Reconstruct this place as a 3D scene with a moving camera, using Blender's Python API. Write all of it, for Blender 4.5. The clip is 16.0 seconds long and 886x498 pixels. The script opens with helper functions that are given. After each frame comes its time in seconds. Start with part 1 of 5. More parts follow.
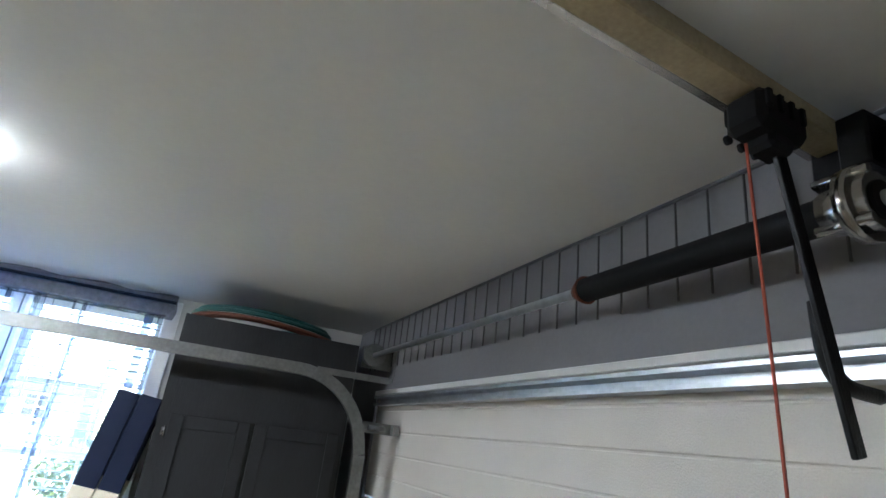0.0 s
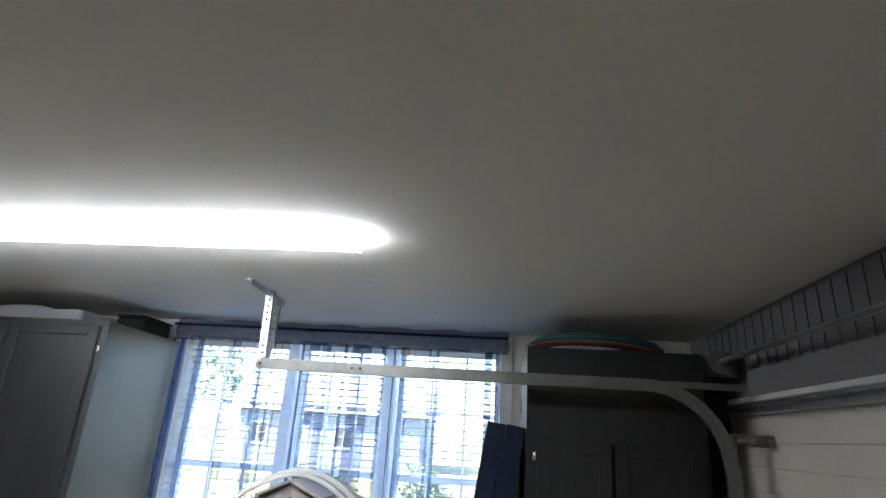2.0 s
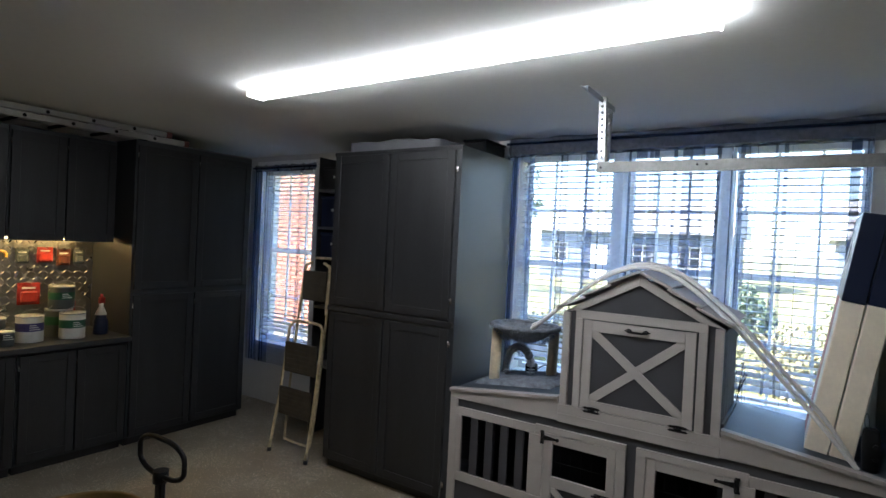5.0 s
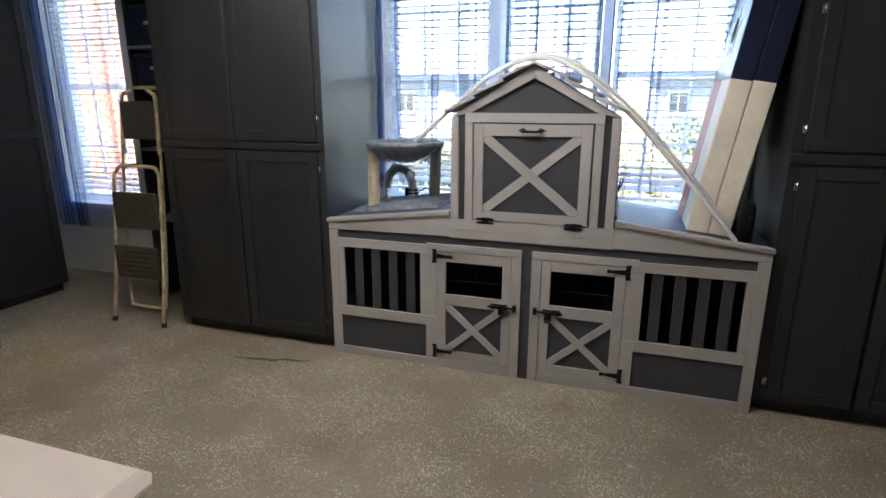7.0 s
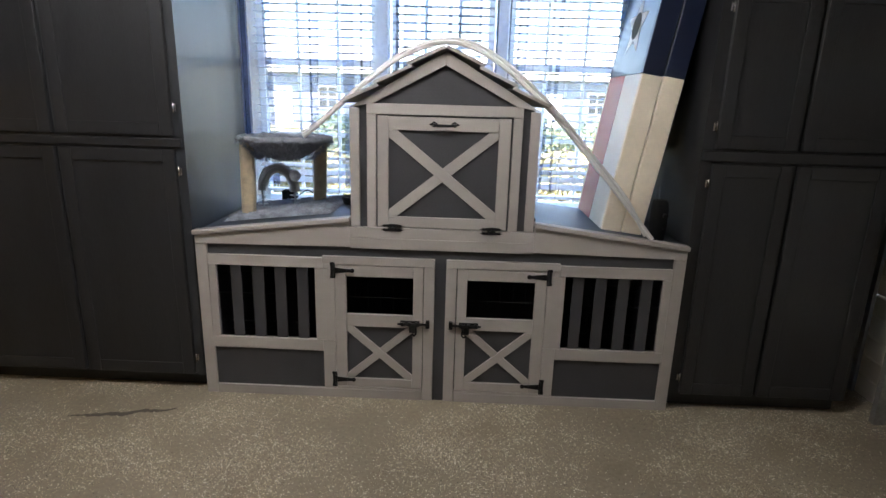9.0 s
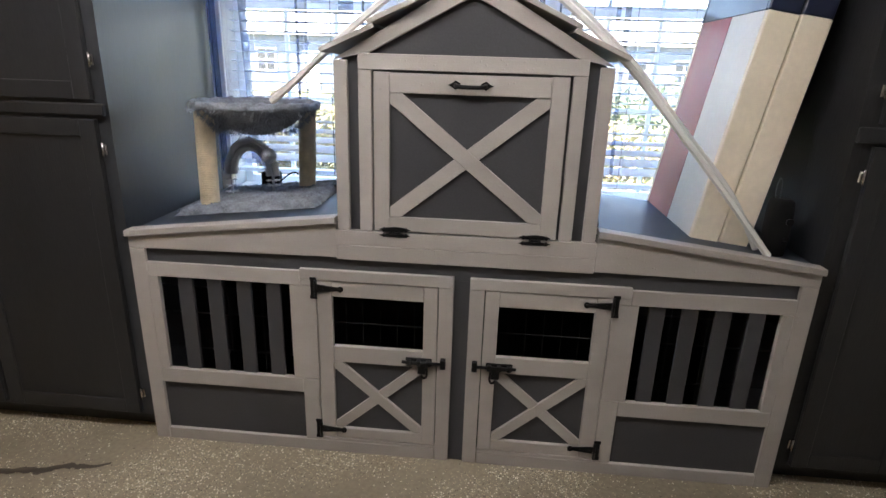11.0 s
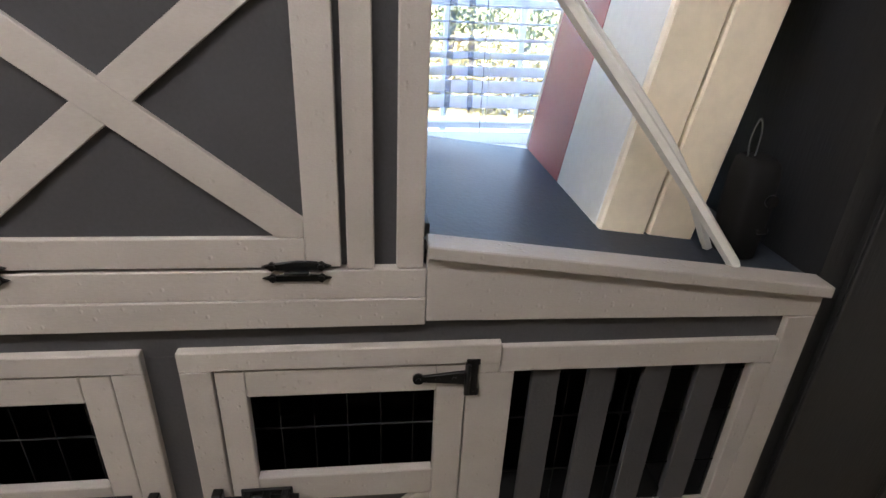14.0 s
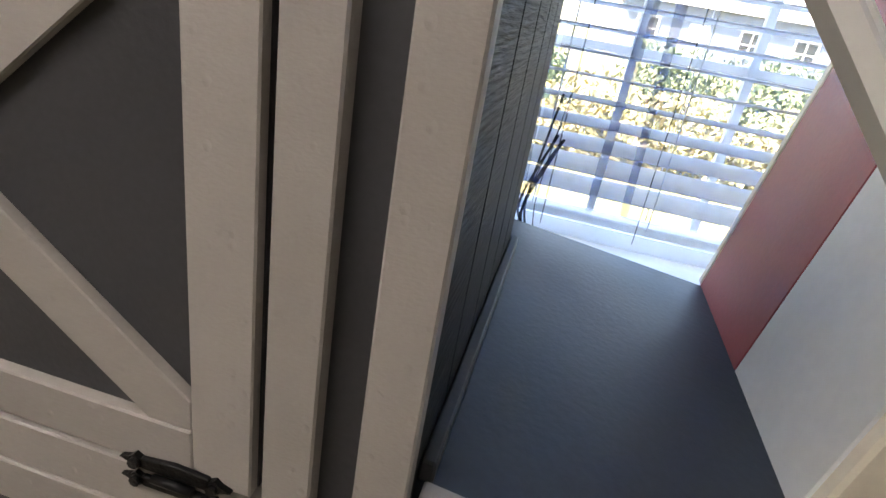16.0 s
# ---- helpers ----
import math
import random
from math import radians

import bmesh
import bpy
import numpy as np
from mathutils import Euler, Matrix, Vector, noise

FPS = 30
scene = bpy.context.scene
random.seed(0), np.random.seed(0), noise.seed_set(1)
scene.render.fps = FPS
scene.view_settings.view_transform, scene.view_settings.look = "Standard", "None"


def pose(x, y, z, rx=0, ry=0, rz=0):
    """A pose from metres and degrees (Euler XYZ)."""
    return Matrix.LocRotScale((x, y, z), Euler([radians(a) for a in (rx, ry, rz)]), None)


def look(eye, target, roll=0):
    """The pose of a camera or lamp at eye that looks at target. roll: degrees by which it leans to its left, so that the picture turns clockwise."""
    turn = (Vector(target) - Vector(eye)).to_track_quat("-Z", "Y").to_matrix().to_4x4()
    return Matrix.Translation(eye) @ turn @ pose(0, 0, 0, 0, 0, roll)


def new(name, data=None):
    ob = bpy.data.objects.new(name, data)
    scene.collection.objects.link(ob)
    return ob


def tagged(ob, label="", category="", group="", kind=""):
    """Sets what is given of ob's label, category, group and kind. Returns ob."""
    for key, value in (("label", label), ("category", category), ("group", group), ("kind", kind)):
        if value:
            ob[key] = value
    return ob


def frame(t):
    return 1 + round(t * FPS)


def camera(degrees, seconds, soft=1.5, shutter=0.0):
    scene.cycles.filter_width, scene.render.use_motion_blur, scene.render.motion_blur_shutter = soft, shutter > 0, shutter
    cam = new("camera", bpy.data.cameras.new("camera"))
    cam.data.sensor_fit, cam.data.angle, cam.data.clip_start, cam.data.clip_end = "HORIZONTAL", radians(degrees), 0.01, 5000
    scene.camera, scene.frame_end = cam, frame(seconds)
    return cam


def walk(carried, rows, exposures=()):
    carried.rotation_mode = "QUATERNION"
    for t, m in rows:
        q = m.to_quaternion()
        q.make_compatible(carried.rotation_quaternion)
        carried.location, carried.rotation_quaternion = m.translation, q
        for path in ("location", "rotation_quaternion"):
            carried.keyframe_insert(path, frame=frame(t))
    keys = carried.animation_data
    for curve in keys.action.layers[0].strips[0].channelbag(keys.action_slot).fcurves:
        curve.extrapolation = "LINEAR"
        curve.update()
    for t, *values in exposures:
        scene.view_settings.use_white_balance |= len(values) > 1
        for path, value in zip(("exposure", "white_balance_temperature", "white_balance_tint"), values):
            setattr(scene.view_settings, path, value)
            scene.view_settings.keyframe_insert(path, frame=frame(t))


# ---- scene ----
cam = camera(76.9, 16.0)
METRES, EYE, TILT, LEAN, TURN = 4.32, 1.84, 0.0, 0.0, -24.5
PATH = [
    (0, (0.966, 0.226, 1.868), (1.676, 1.971, 2.541), 7.4),
    (0.5, (0.966, 0.312, 1.868), (1.368, 2.156, 2.531), 6.2),
    (1, (0.942, 0.318, 1.872), (1.13, 2.189, 2.551), 3.9),
    (1.5, (0.877, 0.278, 1.874), (0.883, 2.162, 2.546), 3.3),
    (2, (0.729, 0.199, 1.861), (0.528, 2.085, 2.497), 3.7),
    (2.5, (0.679, 0.132, 1.863), (0.215, 1.986, 2.453), 4.7),
    (2.6, (0.707, 0.074, 1.859), (0.156, 1.905, 2.443), 5.1),
    (3, (0.626, 0.069, 1.846), (-0.091, 1.851, 2.402), 5.5),
    (3.5, (0.579, 0.03, 1.846), (-0.297, 1.756, 2.348), 5.8),
    (4, (0.548, 0.018, 1.81), (-0.451, 1.709, 2.188), 5.3),
    (4.5, (0.534, 0.044, 1.767), (-0.538, 1.727, 1.911), 4.5),
    (5, (0.531, 0.032, 1.726), (-0.581, 1.694, 1.699), 2.8),
    (5.2, (0.529, 0.037, 1.72), (-0.593, 1.689, 1.619), 2.4),
    (7.3, (0.198, 0.344, 1.421), (-0.289, 2.213, 0.904), 0.1),
    (7.5, (0.196, 0.384, 1.424), (-0.224, 2.282, 0.952), 0.2),
    (8, (0.081, 0.438, 1.43), (-0.168, 2.366, 0.96), 0.8),
    (8.5, (-0.046, 0.513, 1.411), (-0.167, 2.45, 0.929), 1.6),
    (9, (-0.145, 0.58, 1.403), (-0.198, 2.513, 0.891), 1.6),
    (9.5, (-0.15, 0.715, 1.372), (-0.233, 2.637, 0.828), 1.3),
    (9.7, (-0.154, 0.803, 1.372), (-0.247, 2.72, 0.811), 1.2),
    (11.8, (-0.144, 1.532, 1.309), (-0.32, 3.406, 0.632), 1.8),
    (12, (-0.138, 1.575, 1.29), (-0.315, 3.439, 0.586), 1.6),
    (12.5, (-0.097, 1.749, 1.267), (-0.239, 3.574, 0.461), 1.8),
    (13, (-0.028, 1.929, 1.256), (-0.085, 3.747, 0.425), 2.3),
    (13.5, (0.035, 2.075, 1.251), (0.078, 3.865, 0.359), 1.2),
    (14, (0.116, 2.258, 1.247), (0.353, 4.042, 0.375), 2.8),
    (14.5, (0.167, 2.422, 1.259), (0.484, 4.181, 0.362), 2.4),
    (14.9, (0.204, 2.501, 1.272), (0.461, 4.268, 0.372), 1.6),
    (15, (0.218, 2.555, 1.263), (0.471, 4.306, 0.331), 1.5),
    (15.3, (0.262, 2.639, 1.266), (0.41, 4.439, 0.408), 2.3),
    (15.6, (0.271, 2.709, 1.261), (0.258, 4.532, 0.439), 6.6),
    (16, (0.233, 2.716, 1.234), (-0.096, 4.513, 0.419), 10.0),
]
EXPOSURES = [(0.0, 5.1, 5500, 7), (0.5, 4.85, 5700, 8), (1.0, 4.45, 5850, 8), (1.5, 4.18, 5850, 8), (3.5, 3.92, 6050, 10), (4.5, 3.74, 5950, 10), (5.0, 3.52, 5800, 9), (7.5, 4.2, 6250, 12),
             (9.0, 4.07, 6300, 12), (12.0, 4.28, 6500, 14), (14.0, 4.36, 6600, 14), (15.0, 4.4, 7100, 14), (15.5, 4.28, 7300, 14), (16.0, 3.95, 6900, 14)]
walk(cam, [(t, look(eye, target, roll)) for t, eye, target, roll in PATH], EXPOSURES)

# ---- world, sun ----
SUN_ELEV, SUN_AZ = 50.0, 238.0
world = bpy.data.worlds.new("world")
scene.world = world
world.use_nodes = True
wn, wl = world.node_tree.nodes, world.node_tree.links
sky = wn.new("ShaderNodeTexSky")
sky.sky_type, sky.sun_disc = "NISHITA", False
sky.sun_elevation, sky.sun_rotation = radians(SUN_ELEV), radians(SUN_AZ)
wn["Background"].inputs["Strength"].default_value = 0.15
wl.new(sky.outputs[0], wn["Background"].inputs["Color"])
sun = new("sun", bpy.data.lights.new("sun", "SUN"))
sun.data.energy, sun.data.angle, sun.data.color = 5.0, radians(0.5), (1.0, 0.94, 0.85)
az, el = radians(SUN_AZ), radians(SUN_ELEV)
sun_dir = Vector((math.sin(az) * math.cos(el), math.cos(az) * math.cos(el), math.sin(el)))
sun.matrix_world = look(sun_dir * 50, (0, 0, 0))
LAMP_STRENGTH = 2.65


# ---- materials ----
def material(name, rgb, rough=0.6, metal=0.0, vary=0.12, scale=6.0, grain=120.0, bump=0.15, stretch=(1, 1, 1), spec=0.5, dirt=None):
    """Two-scale colour variation and fine relief in object space."""
    m = bpy.data.materials.new(name)
    m.use_nodes = True
    nt = m.node_tree
    n, l = nt.nodes, nt.links
    b = n["Principled BSDF"]
    b.inputs["Metallic"].default_value = metal
    b.inputs["Specular IOR Level"].default_value = spec
    tc = n.new("ShaderNodeTexCoord")
    mp = n.new("ShaderNodeMapping")
    mp.inputs["Scale"].default_value = stretch
    l.new(tc.outputs["Object"], mp.inputs["Vector"])
    big, fine = n.new("ShaderNodeTexNoise"), n.new("ShaderNodeTexNoise")
    big.inputs["Scale"].default_value, big.inputs["Detail"].default_value = scale, 4
    fine.inputs["Scale"].default_value, fine.inputs["Detail"].default_value = grain, 3
    l.new(mp.outputs[0], big.inputs["Vector"])
    l.new(mp.outputs[0], fine.inputs["Vector"])
    mix = n.new("ShaderNodeMix")
    mix.data_type = "FLOAT"
    mix.inputs[0].default_value = 0.4
    l.new(big.outputs["Fac"], mix.inputs[2])
    l.new(fine.outputs["Fac"], mix.inputs[3])
    ramp = n.new("ShaderNodeValToRGB")
    lo = dirt or [c * (1 - vary * 1.6) for c in rgb]
    ramp.color_ramp.elements[0].position, ramp.color_ramp.elements[1].position = 0.3, 0.68
    ramp.color_ramp.elements[0].color = (*lo, 1)
    ramp.color_ramp.elements[1].color = (*[min(1, c * (1 + vary)) for c in rgb], 1)
    l.new(mix.outputs[0], ramp.inputs[0])
    l.new(ramp.outputs[0], b.inputs["Base Color"])
    rr = n.new("ShaderNodeMapRange")
    rr.inputs["To Min"].default_value, rr.inputs["To Max"].default_value = max(0.03, rough - 0.1), min(1, rough + 0.1)
    l.new(big.outputs["Fac"], rr.inputs["Value"])
    l.new(rr.outputs[0], b.inputs["Roughness"])
    if bump:
        bp = n.new("ShaderNodeBump")
        bp.inputs["Strength"].default_value, bp.inputs["Distance"].default_value = bump, 0.004
        l.new(fine.outputs["Fac"], bp.inputs["Height"])
        l.new(bp.outputs[0], b.inputs["Normal"])
    return m


def floor_material():
    """Grey-tan coated concrete with scattered light and dark flakes and brown stains."""
    m = material("flake_floor", (0.245, 0.208, 0.148), rough=0.55, vary=0.22, scale=1.3, grain=60, bump=0.12)
    n, l = m.node_tree.nodes, m.node_tree.links
    b = n["Principled BSDF"]
    base = b.inputs["Base Color"].links[0].from_socket
    tc = n.new("ShaderNodeTexCoord")
    zone = n.new("ShaderNodeTexNoise")
    zone.inputs["Scale"].default_value, zone.inputs["Detail"].default_value = 2.6, 5
    l.new(tc.outputs["Object"], zone.inputs["Vector"])
    for size, cut, tint, lo in ((135, 0.36, (0.78, 0.72, 0.58), 0.43), (190, 0.34, (0.56, 0.48, 0.33), 0.38), (140, 0.30, (0.035, 0.03, 0.025), 0.45)):
        v = n.new("ShaderNodeTexVoronoi")
        v.inputs["Scale"].default_value = size
        off = n.new("ShaderNodeMapping")
        off.inputs["Location"].default_value = (size * 0.37, size * 0.11, 0)
        l.new(tc.outputs["Object"], off.inputs["Vector"])
        l.new(off.outputs[0], v.inputs["Vector"])
        near = n.new("ShaderNodeMath")
        near.operation = "LESS_THAN"
        near.inputs[1].default_value = cut
        l.new(v.outputs["Distance"], near.inputs[0])
        pick = n.new("ShaderNodeSeparateColor")
        l.new(v.outputs["Color"], pick.inputs[0])
        rare = n.new("ShaderNodeMath")
        rare.operation = "LESS_THAN"
        zr = n.new("ShaderNodeMapRange")
        zr.inputs["From Min"].default_value, zr.inputs["From Max"].default_value = lo, lo + 0.3
        zr.inputs["To Min"].default_value, zr.inputs["To Max"].default_value = 0.03, 0.6
        l.new(zone.outputs["Fac"], zr.inputs["Value"])
        l.new(pick.outputs[0], rare.inputs[0])
        l.new(zr.outputs[0], rare.inputs[1])
        both = n.new("ShaderNodeMath")
        both.operation = "MULTIPLY"
        l.new(near.outputs[0], both.inputs[0])
        l.new(rare.outputs[0], both.inputs[1])
        mx = n.new("ShaderNodeMix")
        mx.data_type = "RGBA"
        l.new(both.outputs[0], mx.inputs[0])
        l.new(base, mx.inputs[6])
        mx.inputs[7].default_value = (*tint, 1)
        base = mx.outputs[2]
    stain = n.new("ShaderNodeTexNoise")
    stain.inputs["Scale"].default_value, stain.inputs["Detail"].default_value = 1.7, 6
    l.new(tc.outputs["Object"], stain.inputs["Vector"])
    sr = n.new("ShaderNodeMapRange")
    sr.inputs["From Min"].default_value, sr.inputs["From Max"].default_value, sr.inputs["To Max"].default_value = 0.52, 0.72, 0.55
    l.new(stain.outputs["Fac"], sr.inputs["Value"])
    mx = n.new("ShaderNodeMix")
    mx.data_type = "RGBA"
    l.new(sr.outputs[0], mx.inputs[0])
    l.new(base, mx.inputs[6])
    mx.inputs[7].default_value = (0.125, 0.09, 0.05, 1)
    l.new(mx.outputs[2], b.inputs["Base Color"])
    return m


def sheer_material(name, rgb, clear):
    m = bpy.data.materials.new(name)
    m.use_nodes = True
    n, l = m.node_tree.nodes, m.node_tree.links
    out = n["Material Output"]
    n.remove(n["Principled BSDF"])
    d, t, c = n.new("ShaderNodeBsdfDiffuse"), n.new("ShaderNodeBsdfTranslucent"), n.new("ShaderNodeBsdfTransparent")
    d.inputs[0].default_value = t.inputs[0].default_value = (*rgb, 1)
    m1, m2 = n.new("ShaderNodeMixShader"), n.new("ShaderNodeMixShader")
    m1.inputs[0].default_value = 0.5
    l.new(d.outputs[0], m1.inputs[1])
    l.new(t.outputs[0], m1.inputs[2])
    tc, weave = n.new("ShaderNodeTexCoord"), n.new("ShaderNodeTexNoise")
    weave.inputs["Scale"].default_value = 40
    l.new(tc.outputs["Object"], weave.inputs["Vector"])
    r = n.new("ShaderNodeMapRange")
    r.inputs["To Min"].default_value, r.inputs["To Max"].default_value = clear - 0.12, clear + 0.12
    l.new(weave.outputs["Fac"], r.inputs["Value"])
    l.new(r.outputs[0], m2.inputs[0])
    l.new(m1.outputs[0], m2.inputs[1])
    l.new(c.outputs[0], m2.inputs[2])
    l.new(m2.outputs[0], out.inputs["Surface"])
    return m


def glass_material():
    m = bpy.data.materials.new("window_glass")
    m.use_nodes = True
    n, l = m.node_tree.nodes, m.node_tree.links
    n.remove(n["Principled BSDF"])
    g, c, mx, fr = n.new("ShaderNodeBsdfGlossy"), n.new("ShaderNodeBsdfTransparent"), n.new("ShaderNodeMixShader"), n.new("ShaderNodeFresnel")
    g.inputs["Roughness"].default_value = 0.02
    l.new(fr.outputs[0], mx.inputs[0])
    l.new(c.outputs[0], mx.inputs[1])
    l.new(g.outputs[0], mx.inputs[2])
    l.new(mx.outputs[0], n["Material Output"].inputs["Surface"])
    return m


def lamp_material(name, rgb, strength):
    m = material(name, (0.9, 0.9, 0.9), bump=0)
    b = m.node_tree.nodes["Principled BSDF"]
    b.inputs["Emission Color"].default_value = (*rgb, 1)
    b.inputs["Emission Strength"].default_value = strength
    return m


def vary_per_object(m, amount):
    """Brightness that differs from piece to piece."""
    n, l = m.node_tree.nodes, m.node_tree.links
    b = n["Principled BSDF"]
    src = b.inputs["Base Color"].links[0].from_socket
    info, mr, mx = n.new("ShaderNodeObjectInfo"), n.new("ShaderNodeMapRange"), n.new("ShaderNodeMix")
    mr.inputs["To Min"].default_value, mr.inputs["To Max"].default_value = 1 - amount, 1 + amount
    l.new(info.outputs["Random"], mr.inputs["Value"])
    mx.data_type, mx.blend_type = "RGBA", "MULTIPLY"
    mx.inputs[0].default_value = 1
    l.new(src, mx.inputs[6])
    l.new(mr.outputs[0], mx.inputs[7])
    l.new(mx.outputs[2], b.inputs["Base Color"])
    return m


def pimples(m):
    """Sparse raised grit and splinters under the paint, over the fine grain."""
    n, l = m.node_tree.nodes, m.node_tree.links
    b = n["Principled BSDF"]
    tc, mp, v = n.new("ShaderNodeTexCoord"), n.new("ShaderNodeMapping"), n.new("ShaderNodeTexVoronoi")
    mp.inputs["Scale"].default_value = (1.0, 1.0, 0.8)
    v.inputs["Scale"].default_value = 120
    l.new(tc.outputs["Object"], mp.inputs["Vector"])
    l.new(mp.outputs[0], v.inputs["Vector"])
    dome = n.new("ShaderNodeMapRange")
    dome.inputs["From Min"].default_value, dome.inputs["From Max"].default_value = 0.05, 0.42
    dome.inputs["To Min"].default_value, dome.inputs["To Max"].default_value = 1.0, 0.0
    l.new(v.outputs["Distance"], dome.inputs["Value"])
    pick, rare, height = n.new("ShaderNodeSeparateColor"), n.new("ShaderNodeMath"), n.new("ShaderNodeMath")
    rare.operation, height.operation = "LESS_THAN", "MULTIPLY"
    rare.inputs[1].default_value = 0.16
    l.new(v.outputs["Color"], pick.inputs[0])
    l.new(pick.outputs[0], rare.inputs[0])
    l.new(rare.outputs[0], height.inputs[0])
    l.new(dome.outputs[0], height.inputs[1])
    bp = n.new("ShaderNodeBump")
    bp.inputs["Strength"].default_value, bp.inputs["Distance"].default_value = 0.55, 0.0016
    l.new(height.outputs[0], bp.inputs["Height"])
    l.new(b.inputs["Normal"].links[0].from_socket, bp.inputs["Normal"])
    l.new(bp.outputs[0], b.inputs["Normal"])


def leaf_material(name, dark, light):
    m = material(name, light, rough=0.7, vary=0.1, bump=0)
    n, l = m.node_tree.nodes, m.node_tree.links
    geo, ramp = n.new("ShaderNodeNewGeometry"), n.new("ShaderNodeValToRGB")
    ramp.color_ramp.elements[0].color, ramp.color_ramp.elements[1].color = (*dark, 1), (*light, 1)
    l.new(geo.outputs["Random Per Island"], ramp.inputs[0])
    l.new(ramp.outputs[0], n["Principled BSDF"].inputs["Base Color"])
    return m


TRIM = vary_per_object(material("greige_painted_rough_wood", (0.37, 0.34, 0.315), rough=0.62, vary=0.05, scale=9, grain=210, bump=0.14, stretch=(0.6, 1, 1.9)), 0.05)
TRIM_V = vary_per_object(material("greige_painted_rough_wood_upright", (0.37, 0.34, 0.315), rough=0.62, vary=0.05, scale=9, grain=210, bump=0.14, stretch=(1.0, 1, 2.1)), 0.05)
for painted in (TRIM, TRIM_V):
    pimples(painted)
PANEL = material("charcoal_painted_board", (0.047, 0.047, 0.052), rough=0.55, vary=0.12, scale=5, grain=160, bump=0.12)
SHELF = material("dark_grey_shelf_paint", (0.028, 0.035, 0.049), rough=0.5, spec=0.35, vary=0.15, scale=4, grain=110, bump=0.12)
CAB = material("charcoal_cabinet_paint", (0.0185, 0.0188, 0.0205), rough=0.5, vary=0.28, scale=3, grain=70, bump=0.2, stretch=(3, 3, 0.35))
# lighter copy of CAB: window light on cabinet sides put into the colour
CAB_SIDE = material("charcoal_side_lightened", (0.034, 0.036, 0.04), rough=0.42, vary=0.14, scale=3, grain=70, bump=0.1, stretch=(3, 3, 0.4))
# near-black, with the shade of unlit insides put into the colour
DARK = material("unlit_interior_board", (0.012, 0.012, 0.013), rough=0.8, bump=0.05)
IRON = material("black_iron", (0.008, 0.008, 0.009), rough=0.42, metal=0.6, grain=220, bump=0.25)
RACK = material("dark_grey_coated_wire", (0.06, 0.06, 0.065), rough=0.5, bump=0.0)
CHROME = material("worn_chrome", (0.55, 0.53, 0.5), rough=0.25, metal=1.0, bump=0.05)
STEEL = material("galvanised_steel", (0.5, 0.52, 0.54), rough=0.38, metal=0.9, vary=0.15, scale=14, grain=50, bump=0.06)
STEEL_DULL = material("dull_zinc_track", (0.24, 0.24, 0.23), rough=0.5, metal=0.7, vary=0.2, scale=10, grain=60, bump=0.08)
RAIL = material("painted_beam_cream_grey", (0.40, 0.33, 0.20), rough=0.5, metal=0.2, vary=0.18, scale=8, bump=0.08)
CEIL = material("ceiling_white_paint", (0.74, 0.73, 0.70), rough=0.9, vary=0.025, scale=1.2, grain=35, bump=0.05)
WALL = material("grey_wall_paint", (0.22, 0.216, 0.228), rough=0.85, vary=0.05, scale=2, grain=80, bump=0.12)
WALL_LIGHT = material("pale_wall_paint", (0.55, 0.53, 0.50), rough=0.85, vary=0.05, scale=2, grain=80, bump=0.1)
WHITE = material("white_trim_paint", (0.78, 0.77, 0.74), rough=0.45, vary=0.04, scale=6, grain=60, bump=0.05)
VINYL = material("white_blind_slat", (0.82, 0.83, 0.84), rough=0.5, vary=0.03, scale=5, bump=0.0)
BLACK_BOARD = material("black_stained_rough_board", (0.011, 0.012, 0.014), rough=0.65, spec=0.25, vary=0.4, scale=9, grain=55, bump=1.0, stretch=(1, 0.35, 5))
GDOOR = material("garage_door_white_stucco", (0.70, 0.66, 0.60), rough=0.6, vary=0.05, scale=3, grain=230, bump=0.35)
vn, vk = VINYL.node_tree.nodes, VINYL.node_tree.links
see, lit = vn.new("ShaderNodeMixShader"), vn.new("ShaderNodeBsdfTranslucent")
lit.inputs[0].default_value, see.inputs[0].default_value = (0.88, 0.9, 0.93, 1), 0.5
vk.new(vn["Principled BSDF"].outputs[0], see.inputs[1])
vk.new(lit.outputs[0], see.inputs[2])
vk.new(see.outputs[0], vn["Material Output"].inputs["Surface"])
FLOOR = floor_material()
SHEER = sheer_material("navy_sheer_curtain", (0.05, 0.12, 0.36), 0.68)
# darker copies of SHEER: shade of overlapping cloth put into the colour
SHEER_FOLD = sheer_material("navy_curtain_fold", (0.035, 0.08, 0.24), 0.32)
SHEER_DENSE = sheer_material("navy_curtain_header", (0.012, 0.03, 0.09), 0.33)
GLASS = glass_material()
TUBE = lamp_material("lit_tube_lens", (1.0, 0.97, 0.93), LAMP_STRENGTH)
BULB = lamp_material("lit_warm_strip", (1.0, 0.64, 0.22), 2.6)
NAVY = material("navy_board_paint", (0.008, 0.014, 0.04), rough=0.35, vary=0.1, bump=0.06)
BOARD_WHITE = material("white_board_paint", (0.80, 0.78, 0.74), rough=0.5, vary=0.04, grain=60, bump=0.06)
CREAM = material("cream_board_edge_paint", (0.87, 0.775, 0.62), rough=0.45, vary=0.06, scale=7, grain=60, bump=0.1)
RED = material("brick_red_board_paint", (0.34, 0.05, 0.05), rough=0.5, vary=0.08, scale=7, bump=0.08)
SISAL = material("sisal_rope", (0.68, 0.57, 0.40), rough=0.9, vary=0.15, scale=30, grain=250, bump=0.5)
FUR = material("grey_plush", (0.23, 0.25, 0.29), rough=0.95, vary=0.3, scale=25, grain=160, bump=0.8)
